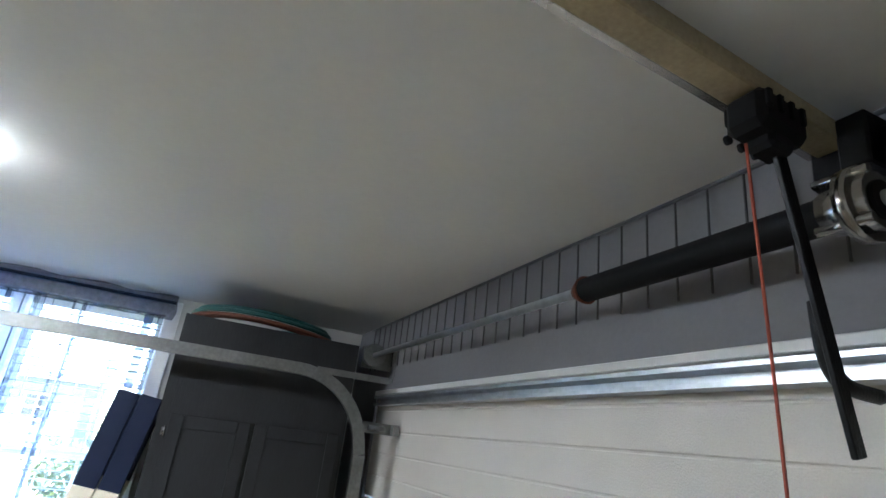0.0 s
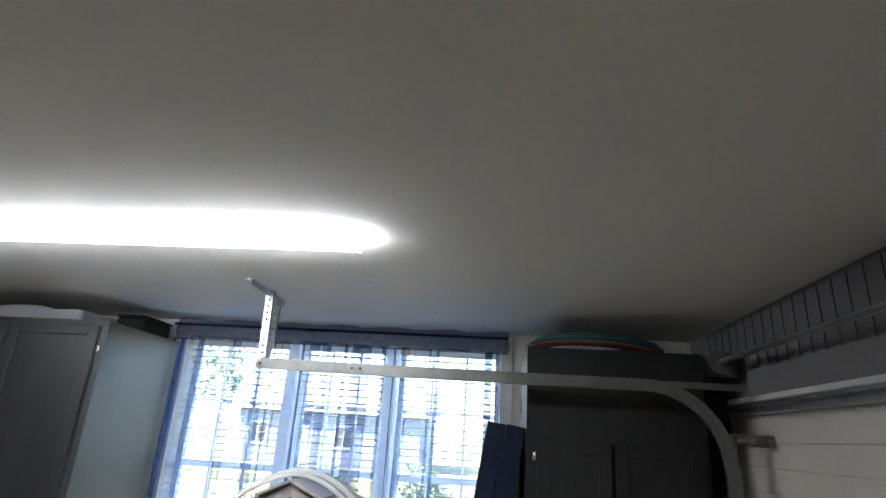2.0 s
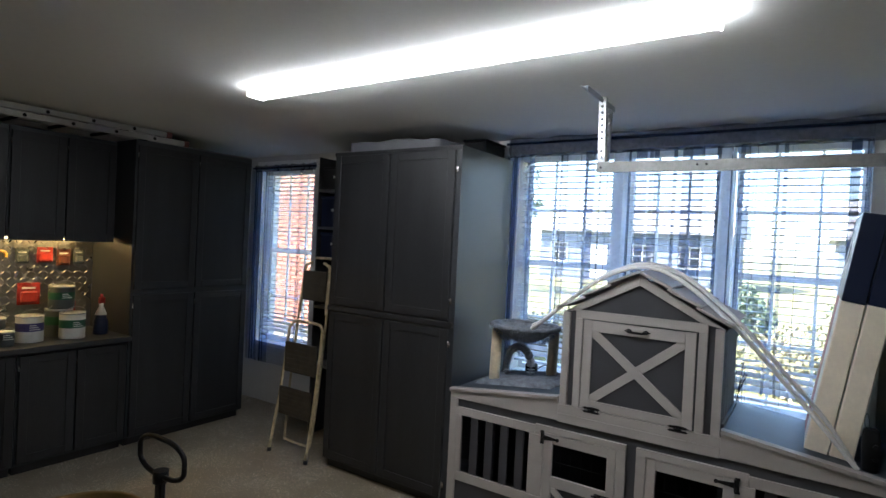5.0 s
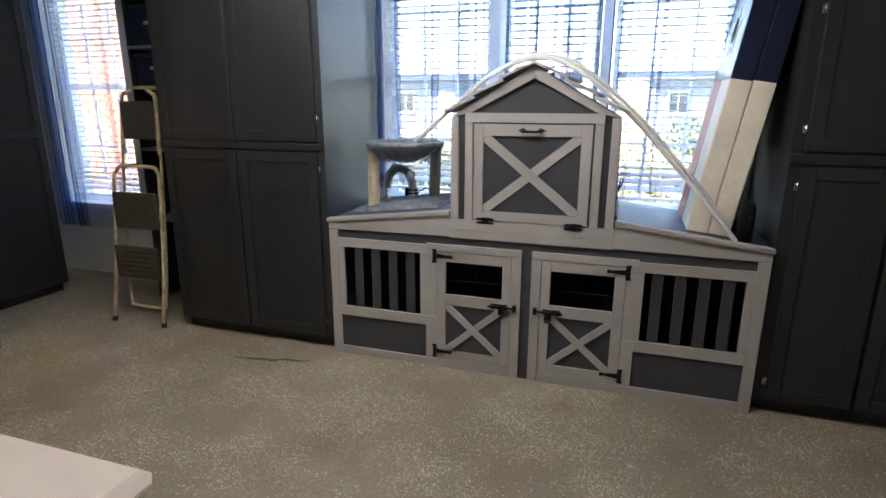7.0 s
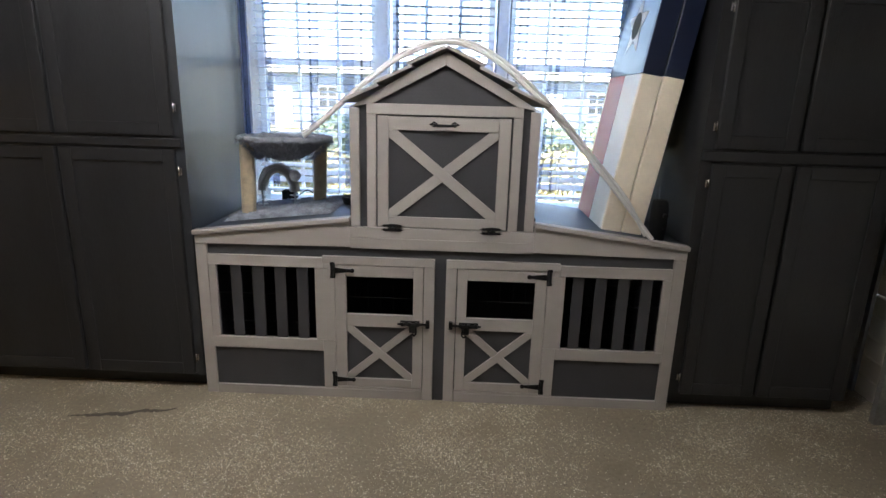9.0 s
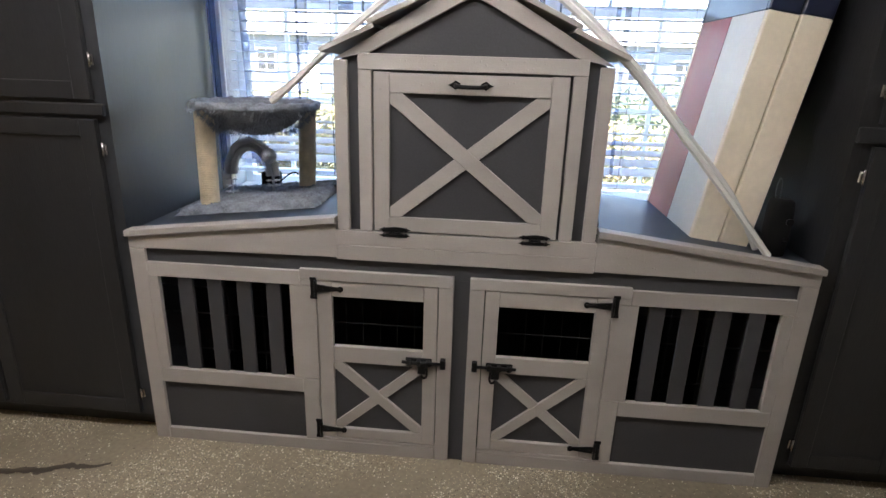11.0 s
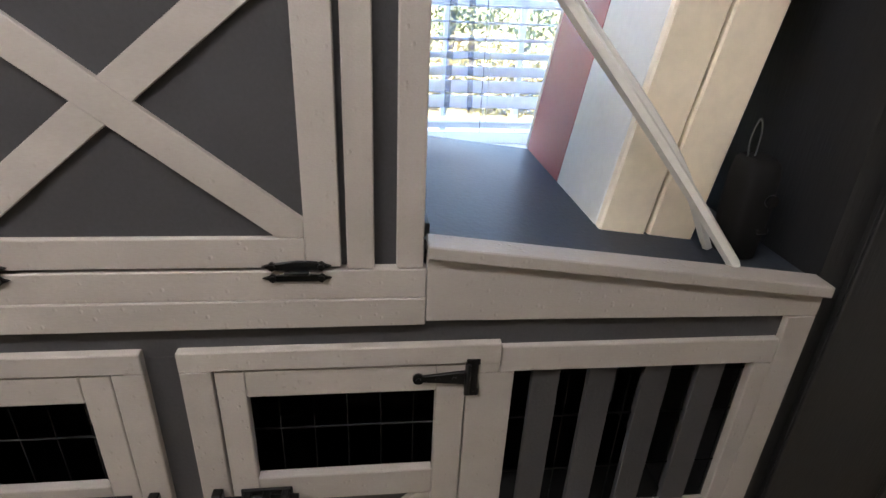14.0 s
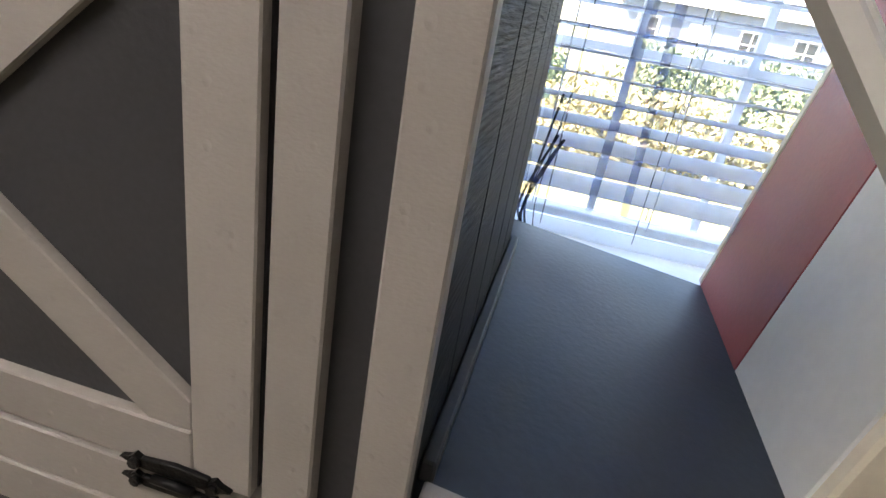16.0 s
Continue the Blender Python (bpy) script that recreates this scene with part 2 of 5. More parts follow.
PLASTIC_WHITE = material("white_flexible_strip", (0.75, 0.74, 0.71), rough=0.35, vary=0.04, bump=0.03)
BRISTLE = material("grey_brush_bristle", (0.80, 0.81, 0.82), rough=0.7, bump=0.1)
BLACK_PLASTIC = material("black_plastic", (0.010, 0.010, 0.011), rough=0.6, bump=0.06)
BLACK_MATT = material("matt_black_plastic", (0.006, 0.006, 0.0065), rough=0.7, spec=0.2, bump=0.04)
LADDER_CREAM = material("worn_cream_tube", (0.55, 0.46, 0.28), rough=0.4, vary=0.25, scale=18, bump=0.1, dirt=(0.2, 0.15, 0.08))
TREAD = material("brown_rubber_tread", (0.05, 0.042, 0.03), rough=0.8, vary=0.3, scale=20, grain=150, bump=0.4)
OPENER_LENS = material("yellowed_lens_plastic", (0.55, 0.45, 0.30), rough=0.35, vary=0.08, bump=0.02)
OPENER_GREY = material("opener_dark_grey_case", (0.03, 0.03, 0.032), rough=0.5, bump=0.1)
ROPE_RED = material("faded_red_cord", (0.42, 0.09, 0.05), rough=0.8, bump=0.3)
HOSE_TEAL = material("teal_hose", (0.012, 0.07, 0.065), rough=0.5, bump=0.05)
ORANGE = material("dull_orange_cord", (0.13, 0.035, 0.012), rough=0.6, bump=0.05)
TREADPLATE = material("polished_tread_plate", (0.36, 0.35, 0.33), rough=0.3, metal=1.0, vary=0.1, bump=0.05)
CAN_WHITE = material("white_can_label", (0.7, 0.68, 0.62), rough=0.4, bump=0.0)
CAN_GREEN = material("green_can_band", (0.02, 0.10, 0.05), rough=0.4, bump=0.0)
CAN_BLUE = material("purple_blue_can_band", (0.06, 0.05, 0.16), rough=0.4, bump=0.0)
CAN_GREY = material("dark_grey_can", (0.08, 0.09, 0.09), rough=0.4, bump=0.0)
TOOL_RED = material("red_plastic", (0.33, 0.03, 0.02), rough=0.4, bump=0.0)
TOOL_YELLOW = material("yellow_plastic", (0.6, 0.36, 0.06), rough=0.4, bump=0.0)
TOOL_CREAM = material("cream_plastic", (0.6, 0.54, 0.42), rough=0.5, bump=0.0)
BEIGE_LID = material("beige_moulded_plastic", (0.62, 0.53, 0.45), rough=0.4, vary=0.05, bump=0.05)
BRONZE = material("bronze_metal_rim", (0.28, 0.18, 0.07), rough=0.35, metal=0.9, bump=0.1)
BROWN_CLOTH = material("mauve_brown_upholstery", (0.16, 0.12, 0.11), rough=0.9, vary=0.2, scale=12, bump=0.4)
BRICK = vary_per_object(material("orange_brick", (0.30, 0.12, 0.075), rough=0.85, vary=0.18, scale=20, grain=120, bump=0.4), 0.2)
MORTAR = material("mortar", (0.22, 0.18, 0.15), rough=0.95, bump=0.3)
GRASS = material("lawn", (0.10, 0.12, 0.035), rough=0.9, vary=0.35, scale=1.5, grain=60, bump=0.5, dirt=(0.16, 0.11, 0.05))
LEAF_GREEN = leaf_material("green_leaves", (0.04, 0.06, 0.03), (0.12, 0.15, 0.07))
LEAF_GOLD = leaf_material("golden_hedge_leaves", (0.10, 0.11, 0.04), (0.36, 0.29, 0.14))
BARK = material("bark", (0.12, 0.09, 0.06), rough=0.9, vary=0.3, scale=10, bump=0.8)


# ---- mesh helpers ----
def box(x0, x1, y0, y1, z0, z1, bevel=0.0, bm=None):
    """An axis-aligned box, edges rounded off by bevel."""
    one = bmesh.new()
    bmesh.ops.create_cube(one, size=1)
    for v in one.verts:
        v.co = Vector(((x0 + x1) / 2 + v.co.x * (x1 - x0), (y0 + y1) / 2 + v.co.y * (y1 - y0), (z0 + z1) / 2 + v.co.z * (z1 - z0)))
    if bevel:
        bmesh.ops.bevel(one, geom=one.edges[:], offset=bevel, segments=1, affect="EDGES", profile=0.5)
    return join(bm, one)


def join(bm, one):
    if bm is None:
        return one
    me = bpy.data.meshes.new("scratch")
    one.to_mesh(me)
    bm.from_mesh(me)
    bpy.data.meshes.remove(me)
    one.free()
    return bm


def prism(points, y0, y1, bevel=0.0, bm=None):
    """A flat outline in x and z, given depth from y0 to y1."""
    one = bmesh.new()
    a = [one.verts.new((x, y0, z)) for x, z in points]
    f = one.faces.new(a)
    made = bmesh.ops.extrude_face_region(one, geom=[f])["geom"]
    for v in made:
        if isinstance(v, bmesh.types.BMVert):
            v.co.y = y1
    bmesh.ops.recalc_face_normals(one, faces=one.faces[:])
    if bevel:
        bmesh.ops.bevel(one, geom=one.edges[:], offset=bevel, segments=1, affect="EDGES", profile=0.5)
    return join(bm, one)


def bar(a, b, width, y0, y1, bevel=0.002):
    """A board in an upright plane from a to b, (x, z) each, square-ended."""
    d = Vector((b[0] - a[0], b[1] - a[1])).normalized()
    s = Vector((-d.y, d.x)) * width / 2
    return prism([(a[0] + s.x, a[1] + s.y), (b[0] + s.x, b[1] + s.y), (b[0] - s.x, b[1] - s.y), (a[0] - s.x, a[1] - s.y)], y0, y1, bevel)


def rod(a, b, r0, r1=None, n=14, bm=None):
    """A tube or cone from a to b."""
    a, b = Vector(a), Vector(b)
    one = bmesh.new()
    bmesh.ops.create_cone(one, cap_ends=True, segments=n, radius1=r0, radius2=r0 if r1 is None else r1, depth=(b - a).length)
    bmesh.ops.transform(one, matrix=Matrix.Translation((a + b) / 2) @ (b - a).to_track_quat("Z", "Y").to_matrix().to_4x4(), verts=one.verts)
    for f in one.faces:
        f.smooth = len(f.verts) == 4
    return join(bm, one)


def pipe(points, r, n=8, smooth=6, flat=1.0, bm=None):
    """A round or flattened cord through the points, rounded between them."""
    pts = [Vector(p) for p in points]
    path = []
    for i in range(len(pts) - 1):
        p0, p1, p2, p3 = pts[max(i - 1, 0)], pts[i], pts[i + 1], pts[min(i + 2, len(pts) - 1)]
        for k in range(smooth):
            u = k / smooth
            path.append(0.5 * ((2 * p1) + (p2 - p0) * u + (2 * p0 - 5 * p1 + 4 * p2 - p3) * u * u + (3 * p1 - p0 - 3 * p2 + p3) * u ** 3))
    path.append(pts[-1])
    one = bmesh.new()
    rings = []
    side = None
    for i, p in enumerate(path):
        t = (path[min(i + 1, len(path) - 1)] - path[max(i - 1, 0)]).normalized()
        if side is None:
            side = t.orthogonal().normalized() if abs(t.y) > 0.5 else t.cross(Vector((0, 1, 0))).normalized()
        side = (side - t * side.dot(t)).normalized()
        up = t.cross(side)
        rings.append([one.verts.new(p + (side * math.cos(6.2832 * k / n) * flat + up * math.sin(6.2832 * k / n)) * r) for k in range(n)])
    for a, b in zip(rings, rings[1:]):
        for k in range(n):
            one.faces.new((a[k], a[(k + 1) % n], b[(k + 1) % n], b[k])).smooth = True
    one.faces.new(rings[0][::-1])
    one.faces.new(rings[-1])
    return join(bm, one)


def lathe(profile, x, y, n=28, bm=None):
    """A turned shape: (radius, z) rows round an upright axis."""
    one = bmesh.new()
    rings = [[one.verts.new((x + r * math.cos(6.2832 * k / n), y + r * math.sin(6.2832 * k / n), z)) for k in range(n)] for r, z in profile]
    for a, b in zip(rings, rings[1:]):
        for k in range(n):
            one.faces.new((a[k], a[(k + 1) % n], b[(k + 1) % n], b[k])).smooth = True
    one.faces.new(rings[0][::-1])
    one.faces.new(rings[-1])
    bmesh.ops.recalc_face_normals(one, faces=one.faces[:])
    return join(bm, one)


def thing(name, base, label, category, group="", kind=""):
    ob = new(name)
    ob.location = base
    ob.empty_display_size = 0.05
    return tagged(ob, label, category, group, kind)


def offset_of(ob):
    total = Vector((0, 0, 0))
    while ob is not None:
        total += ob.location
        ob = ob.parent
    return total


def part(name, bm, mat, parent=None, label=""):
    """One mesh, given in world places, under its thing or part."""
    me = bpy.data.meshes.new(name)
    shift = offset_of(parent) if parent else Vector((0, 0, 0))
    bmesh.ops.translate(bm, vec=-shift, verts=bm.verts)
    bm.to_mesh(me)
    bm.free()
    me.materials.append(mat)
    ob = new(name, me)
    ob.parent = parent
    if label:
        ob["label"] = label
    return ob


def structure(name, bm, mat, label):
    return tagged(part(name, bm, mat), label, name.split("_")[0], kind="structure")


# ---- the shell ----
H = 2.51
WX0, WX1, WY0, WY1 = -4.50, 1.93, -2.6, 3.80
T = 0.22
bm = box(WX0 - T, WX1 + T, WY0 - T, WY1 + T, -0.2, 0.0)
structure("floor", bm, FLOOR, "tan grey coated concrete floor with scattered flakes and stains")
bm = box(WX0 - T, WX1 + T, WY0 - T, WY1 + T, H, H + 0.25)
structure("ceiling", bm, CEIL, "smooth white painted garage ceiling")

# window wall with two openings
W1 = (-1.33, 0.76, 0.79, 2.40)
W2 = (-4.27, -3.50, 0.60, 2.37)
bm = bmesh.new()
y0, y1 = WY1, WY1 + T
for a, b, c, d in ((WX0 - T, W2[0], 0, H), (W2[0], W2[1], 0, W2[2]), (W2[0], W2[1], W2[3], H), (W2[1], W1[0], 0, H),
                   (W1[0], W1[1], 0, W1[2]), (W1[0], W1[1], W1[3], H), (W1[1], WX1 + T, 0, H)):
    box(a, b, y0, y1, c, d, bm=bm)
structure("wall_north", bm, WALL_LIGHT, "pale painted wall with a triple window and a narrow window")
structure("wall_west", box(WX0 - T, WX0, WY0, WY1, 0, H), WALL, "grey painted wall behind the workbench cabinets")
# south wall is unseen, added to shut outside light out
structure("wall_south", box(WX0 - T, WX1 + T, WY0 - T, WY0, 0, H), WALL_LIGHT, "plain pale wall added unseen behind the walker to close the room")
# garage-door wall: opening 5 m wide from y=-1.9 to 3.2
GD0, GD1, GDH = -1.75, 3.28, 2.115
bm = bmesh.new()
box(WX1, WX1 + T, WY0, GD0, 0, H, bm=bm)
box(WX1, WX1 + T, GD1, WY1, 0, H, bm=bm)
box(WX1, WX1 + T, GD0, GD1, GDH, H, bm=bm)
structure("wall_east", bm, WALL, "grey painted wall above the overhead garage door")

# overhead door: sections with shallow horizontal ribs
gdoor = thing("garage_door", (WX1 + 0.03, 0.75, 0), "off-white textured steel overhead garage door, closed", "garage door", kind="structure")
n_sec = 4
for i in range(n_sec):
    z0, z1 = i * 0.533 + 0.004, (i + 1) * 0.533 - 0.004
    bm = bmesh.new()
    rib = (z1 - z0) / 5
    for k in range(5):
        box(WX1 + 0.012, WX1 + 0.05, GD0 + 0.01, GD1 - 0.004, z0 + k * rib + 0.0022, z0 + (k + 1) * rib - 0.0022, 0.003, bm=bm)
    box(WX1 + 0.018, WX1 + 0.045, GD0 + 0.012, GD1 - 0.006, z0, z1, bm=bm)
    part("section", bm, GDOOR, gdoor)
bm = bmesh.new()
prof = [(0, 2.044), (0.05, 2.044), (0.05, 2.054), (0.012, 2.056), (0.012, 2.076), (0.05, 2.08), (0.05, 2.09), (0, 2.09)]
sx = WX1 - 0.052
one = bmesh.new()
va = [one.verts.new((sx + 0.058 - u, GD0 + 0.05, z)) for u, z in prof]
f = one.faces.new(va)
ex = bmesh.ops.extrude_face_region(one, geom=[f])["geom"]
for v in ex:
    if isinstance(v, bmesh.types.BMVert):
        v.co.y = GD1 - 0.1
bmesh.ops.recalc_face_normals(one, faces=one.faces[:])
part("stiffening_strut", one, STEEL, gdoor, "galvanised stiffening strut")
part("header_trim", box(WX1 - 0.012, WX1 + 0.008, GD0, GD1, GDH - 0.012, GDH + 0.012, 0.003), WHITE, gdoor)

# torsion spring over the door
spring = thing("torsion_spring", (1.80, 1.0, 2.28), "black torsion spring on a steel shaft over the garage door", "spring")
part("shaft", rod((1.80, GD0 + 0.1, 2.28), (1.80, 3.10, 2.28), 0.0125), STEEL, spring, "bright steel shaft")
bm = bmesh.new()
rings = []
for k in range(171):
    rad = 0.0302 if k % 2 else 0.0290
    rings.append([bm.verts.new((1.80 + rad * math.cos(6.2832 * i / 18), 0.64 + k * 0.004, 2.28 + rad * math.sin(6.2832 * i / 18))) for i in range(18)])
for a, b in zip(rings, rings[1:]):
    for i in range(18):
        bm.faces.new((a[i], b[i], b[(i + 1) % 18], a[(i + 1) % 18])).smooth = True
bm.faces.new(rings[0])
bm.faces.new(rings[-1][::-1])
bmesh.ops.recalc_face_normals(bm, faces=bm.faces[:])
part("coil", bm, BLACK_MATT, spring, "black wound coil")
bm = bmesh.new()
rod((1.80, 0.645, 2.28), (1.80, 0.72, 2.28), 0.045, 0.036, n=16, bm=bm)
rod((1.80, 0.66, 2.28), (1.80, 0.68, 2.28), 0.06, n=16, bm=bm)
for a in (0.5, 2.2, 4.0):
    rod((1.80 + 0.05 * math.cos(a), 0.64, 2.28 + 0.05 * math.sin(a)), (1.80 + 0.05 * math.cos(a), 0.72, 2.28 + 0.05 * math.sin(a)), 0.008, n=6, bm=bm)
part("winding_cone", bm, CHROME, spring)
bm = rod((1.80, 1.31, 2.28), (1.80, 1.345, 2.28), 0.036, 0.02, n=14)
rod((1.80, 1.318, 2.25), (1.80, 1.318, 2.31), 0.007, n=6, bm=bm)
part("end_cone", bm, ORANGE, spring, "rusty red end cone")
bm = rod((1.80, 3.02, 2.28), (1.80, 3.07, 2.28), 0.05, n=20)
rod((1.80, 3.005, 2.28), (1.80, 3.02, 2.28), 0.058, n=20, bm=bm)
part("cable_drum", bm, STEEL_DULL, spring)
bm = box(1.76, WX1, 3.095, 3.10, 2.22, 2.33, 0.001)
box(1.925, WX1 + 0.0, 3.05, 3.15, 2.16, 2.34, bm=bm)
part("end_bracket", bm, STEEL_DULL, spring)
part("centre_bracket", box(1.77, WX1, 0.60, 0.606, 2.18, 2.36, 0.001), STEEL_DULL, spring)

# wire storage rack on the wall above the door
rack = thing("wire_rack", (WX1 - 0.02, 1.4, 2.25), "dark wire rack with evenly spaced uprights on the grey wall", "rack")
part("top_rail", rod((WX1 - 0.022, -1.6, 2.488), (WX1 - 0.022, 3.45, 2.488), 0.0045, n=8), RACK, rack)
y = -1.55
while y < 3.45:
    part("upright", rod((WX1 - 0.016, y, 2.488), (WX1 - 0.012, y, 2.245), 0.003, n=6), RACK, rack)
    y += 0.0925

# near-side track of the door
track = thing("door_track", (1.74, 2.87, 0.0), "zinc-coated overhead door track with a curved corner", "track")


def channel(points, name, parent):
    """A J-shaped track section swept along a path in x and z."""
    one = bmesh.new()
    sec = [(-0.014, -0.026), (0.014, -0.026), (0.014, -0.022), (-0.010, -0.022), (-0.010, 0.022), (0.014, 0.022), (0.014, 0.026), (-0.014, 0.026)]
    rings = []
    for i, p in enumerate(points):
        a, b = Vector(points[max(i - 1, 0)]), Vector(points[min(i + 1, len(points) - 1)])
        t = (b - a).normalized()
        nrm = Vector((-t.y, t.x))
        rings.append([one.verts.new((p[0] + nrm.x * v, 2.865 + u, p[1] + nrm.y * v)) for u, v in sec])
    for a, b in zip(rings, rings[1:]):
        for k in range(8):
            one.faces.new((a[k], a[(k + 1) % 8], b[(k + 1) % 8], b[k]))
    one.faces.new(rings[0][::-1])
    one.faces.new(rings[-1])
    bmesh.ops.recalc_face_normals(one, faces=one.faces[:])
    return part(name, one, STEEL_DULL, parent)


R = 0.34
curve = [(-0.43, 2.146)] + [(x, 2.138) for x in (0.3, 0.9, 1.41)] + [(1.41 + R * math.sin(a), 2.138 - R + R * math.cos(a)) for a in [k * 0.13 for k in range(1, 12)]] + [(1.755, 1.80)]
channel(curve, "curved_rail", track)
channel([(1.757, 1.798), (1.757, 0.06)], "upright_rail", track)
bm = box(1.50, 1.86, 2.895, 2.90, 2.135, 2.165, 0.001)
part("brace", bm, STEEL_DULL, track)
for z in (1.9, 1.2, 0.5):
    bm = box(1.76, WX1, 2.89, 2.895, z, z + 0.05, 0.001)
    box(1.90, WX1, 2.85, 2.93, z, z + 0.05, bm=bm)
    rod((1.78, 2.86, z + 0.025), (1.86, 2.86, z + 0.025), 0.012, n=10, bm=bm)
    part("bracket", bm, STEEL_DULL, track)
# hanger: perforated angle iron from the ceiling
bm = bmesh.new()


def perforated(a, b, w, bm, holes, y_off=0.0):
    """A strip of angle iron with round holes down its face."""
    a, b = Vector(a), Vector(b)
    length = (b - a).length
    ax = (b - a).normalized()
    side = Vector((1, 0, 0)) if abs(ax.x) < 0.7 else Vector((0, 1, 0))
    side = (side - ax * side.dot(ax)).normalized()
    nrm = ax.cross(side)
    n = max(2, int(length / 0.032))
    one = bmesh.new()
    step = length / n
    for i in range(n):
        c = a + ax * (i + 0.5) * step
        sq = [c + ax * s * step / 2 + side * t * w / 2 for s, t in ((-1, -1), (-1, 0), (-1, 1), (0, 1), (1, 1), (1, 0), (1, -1), (0, -1))]
        ho = [c + (ax * s + side * t) * w * 0.2 * (0.72 if s and t else 1) for s, t in ((-1, -1), (-1, 0), (-1, 1), (0, 1), (1, 1), (1, 0), (1, -1), (0, -1))]
        vo, vi = [one.verts.new(p) for p in sq], [one.verts.new(p) for p in ho]
        for k in range(8):
            one.faces.new((vo[k], vo[(k + 1) % 8], vi[(k + 1) % 8], vi[k]))
    bmesh.ops.remove_doubles(one, verts=one.verts[:], dist=0.0005)
    bmesh.ops.solidify(one, geom=one.faces[:], thickness=0.0025)
    bmesh.ops.recalc_face_normals(one, faces=one.faces[:])
    join(bm, one)
    # second leg of the angle
    q = [a + side * w / 2, b + side * w / 2, b + side * w / 2 + nrm * w * 0.8, a + side * w / 2 + nrm * w * 0.8]
    leg = bmesh.new()
    leg.faces.new([leg.verts.new(p) for p in q])
    bmesh.ops.solidify(leg, geom=leg.faces[:], thickness=0.0025)
    join(bm, leg)


perforated((-0.41, 2.86, 2.15), (-0.42, 2.86, H - 0.002), 0.036, bm, True)
part("hanger", bm, STEEL, track)
bm = bmesh.new()
perforated((-0.43, 2.62, H - 0.006), (-0.44, 3.08, H - 0.006), 0.036, bm, True)
part("ceiling_angle", bm, STEEL, track)
bm = bmesh.new()
perforated((-0.40, 2.885, 2.16), (-0.44, 3.04, H - 0.006), 0.03, bm, True)
part("brace", bm, STEEL, track)
for x in (-0.405, 0.05, 0.09):
    part("bolt", rod((x, 2.848, 2.142), (x, 2.838, 2.142), 0.006, n=8), IRON, track)

# opener: beam, trolley, motor head
opener = thing("garage_door_opener", (-0.62, 0.60, 2.3), "ceiling-hung garage door opener with yellowed light lens", "opener")


def slant(bm):
    """The opener hangs a little askew to the walls."""
    for v in bm.verts:
        v.co.y += 0.09 * v.co.x - 0.008
    return bm


part("beam", slant(box(-0.60, 1.90, 0.568, 0.624, 2.444, 2.484, 0.003)), RAIL, opener)
part("lower_flange", slant(box(-0.60, 1.90, 0.6245, 0.640, 2.446, 2.452, 0.001)), CHROME, opener)
part("drive_belt", slant(box(-0.58, 1.86, 0.6245, 0.631, 2.4525, 2.466, 0.001)), BLACK_PLASTIC, opener)
part("upper_flange", slant(box(-0.60, 1.90, 0.6245, 0.642, 2.4765, 2.482, 0.001)), RAIL, opener)
bm = box(1.625, 1.745, 0.585, 0.655, 2.372, 2.44, 0.012)
box(1.66, 1.72, 0.595, 0.645, 2.352, 2.385, 0.008, bm=bm)
for k in range(4):
    box(1.635 + k * 0.028, 1.648 + k * 0.028, 0.58, 0.66, 2.40, 2.432, 0.003, bm=bm)
for k in range(3):
    rod((1.65 + k * 0.035, 0.66, 2.385), (1.65 + k * 0.035, 0.668, 2.385), 0.008, n=8, bm=bm)
bmesh.ops.translate(bm, vec=(0, -0.035, 0), verts=bm.verts)
part("trolley", slant(bm), BLACK_MATT, opener)
part("door_arm", bar((1.708, 2.355), (1.815, 1.925), 0.024, 0.722, 0.732), IRON, opener)
part("door_arm", pipe([(1.775, 0.738, 2.14), (1.785, 0.738, 2.06), (1.82, 0.738, 2.025), (1.90, 0.738, 2.02)], 0.012, flat=1), IRON, opener)
part("release_cord", pipe([(1.645, 0.735, 2.36), (1.655, 0.735, 2.2), (1.668, 0.735, 2.0), (1.68, 0.735, 1.76)], 0.0024, n=6), ROPE_RED, opener)
bm = box(1.86, WX1, 0.68, 0.73, 2.38, 2.48, 0.004)
box(1.90, WX1, 0.64, 0.80, 2.38, 2.46, 0.004, bm=bm)
part("header_bracket", bm, IRON, opener)
lens = [(-0.66, 2.49), (-0.60, 2.486), (-0.555, 2.466), (-0.53, 2.43), (-0.535, 2.385), (-0.56, 2.356), (-0.62, 2.345), (-0.655, 2.356), (-0.70, 2.40), (-0.71, 2.44), (-0.695, 2.475)]
bm = prism(lens, 0.525, 0.765, 0.006)
for f in bm.faces:
    f.smooth = abs(f.normal.y) < 0.5
part("light_lens", slant(bm), OPENER_LENS, opener, "yellowed translucent light lens")
part("motor_case", slant(prism([(-0.69, 2.475), (-0.715, 2.44), (-0.705, 2.40), (-0.655, 2.35), (-0.90, 2.345), (-0.98, 2.37), (-1.0, 2.46), (-0.97, 2.475)], 0.535, 0.755, 0.006)), OPENER_GREY, opener)
part("chassis", slant(box(-1.0, -0.66, 0.53, 0.76, 2.4755, 2.4885, 0.003)), STEEL, opener)
bm = bmesh.new()
for k in range(6):
    box(-0.648, -0.638, 0.55 + k * 0.034, 0.57 + k * 0.034, 2.3435, 2.35, bm=bm)
part("vent_slots", slant(bm), BLACK_PLASTIC, opener)
bm = bmesh.new()
for k in range(5):
    box(-0.86 + k * 0.03, -0.842 + k * 0.03, 0.7545, 0.7565, 2.41 + 0.006 * (k % 2), 2.418 + 0.006 * (k % 2), bm=bm)
part("worn_print", slant(bm), TOOL_YELLOW, opener, "worn yellow print")
bm = bmesh.new()
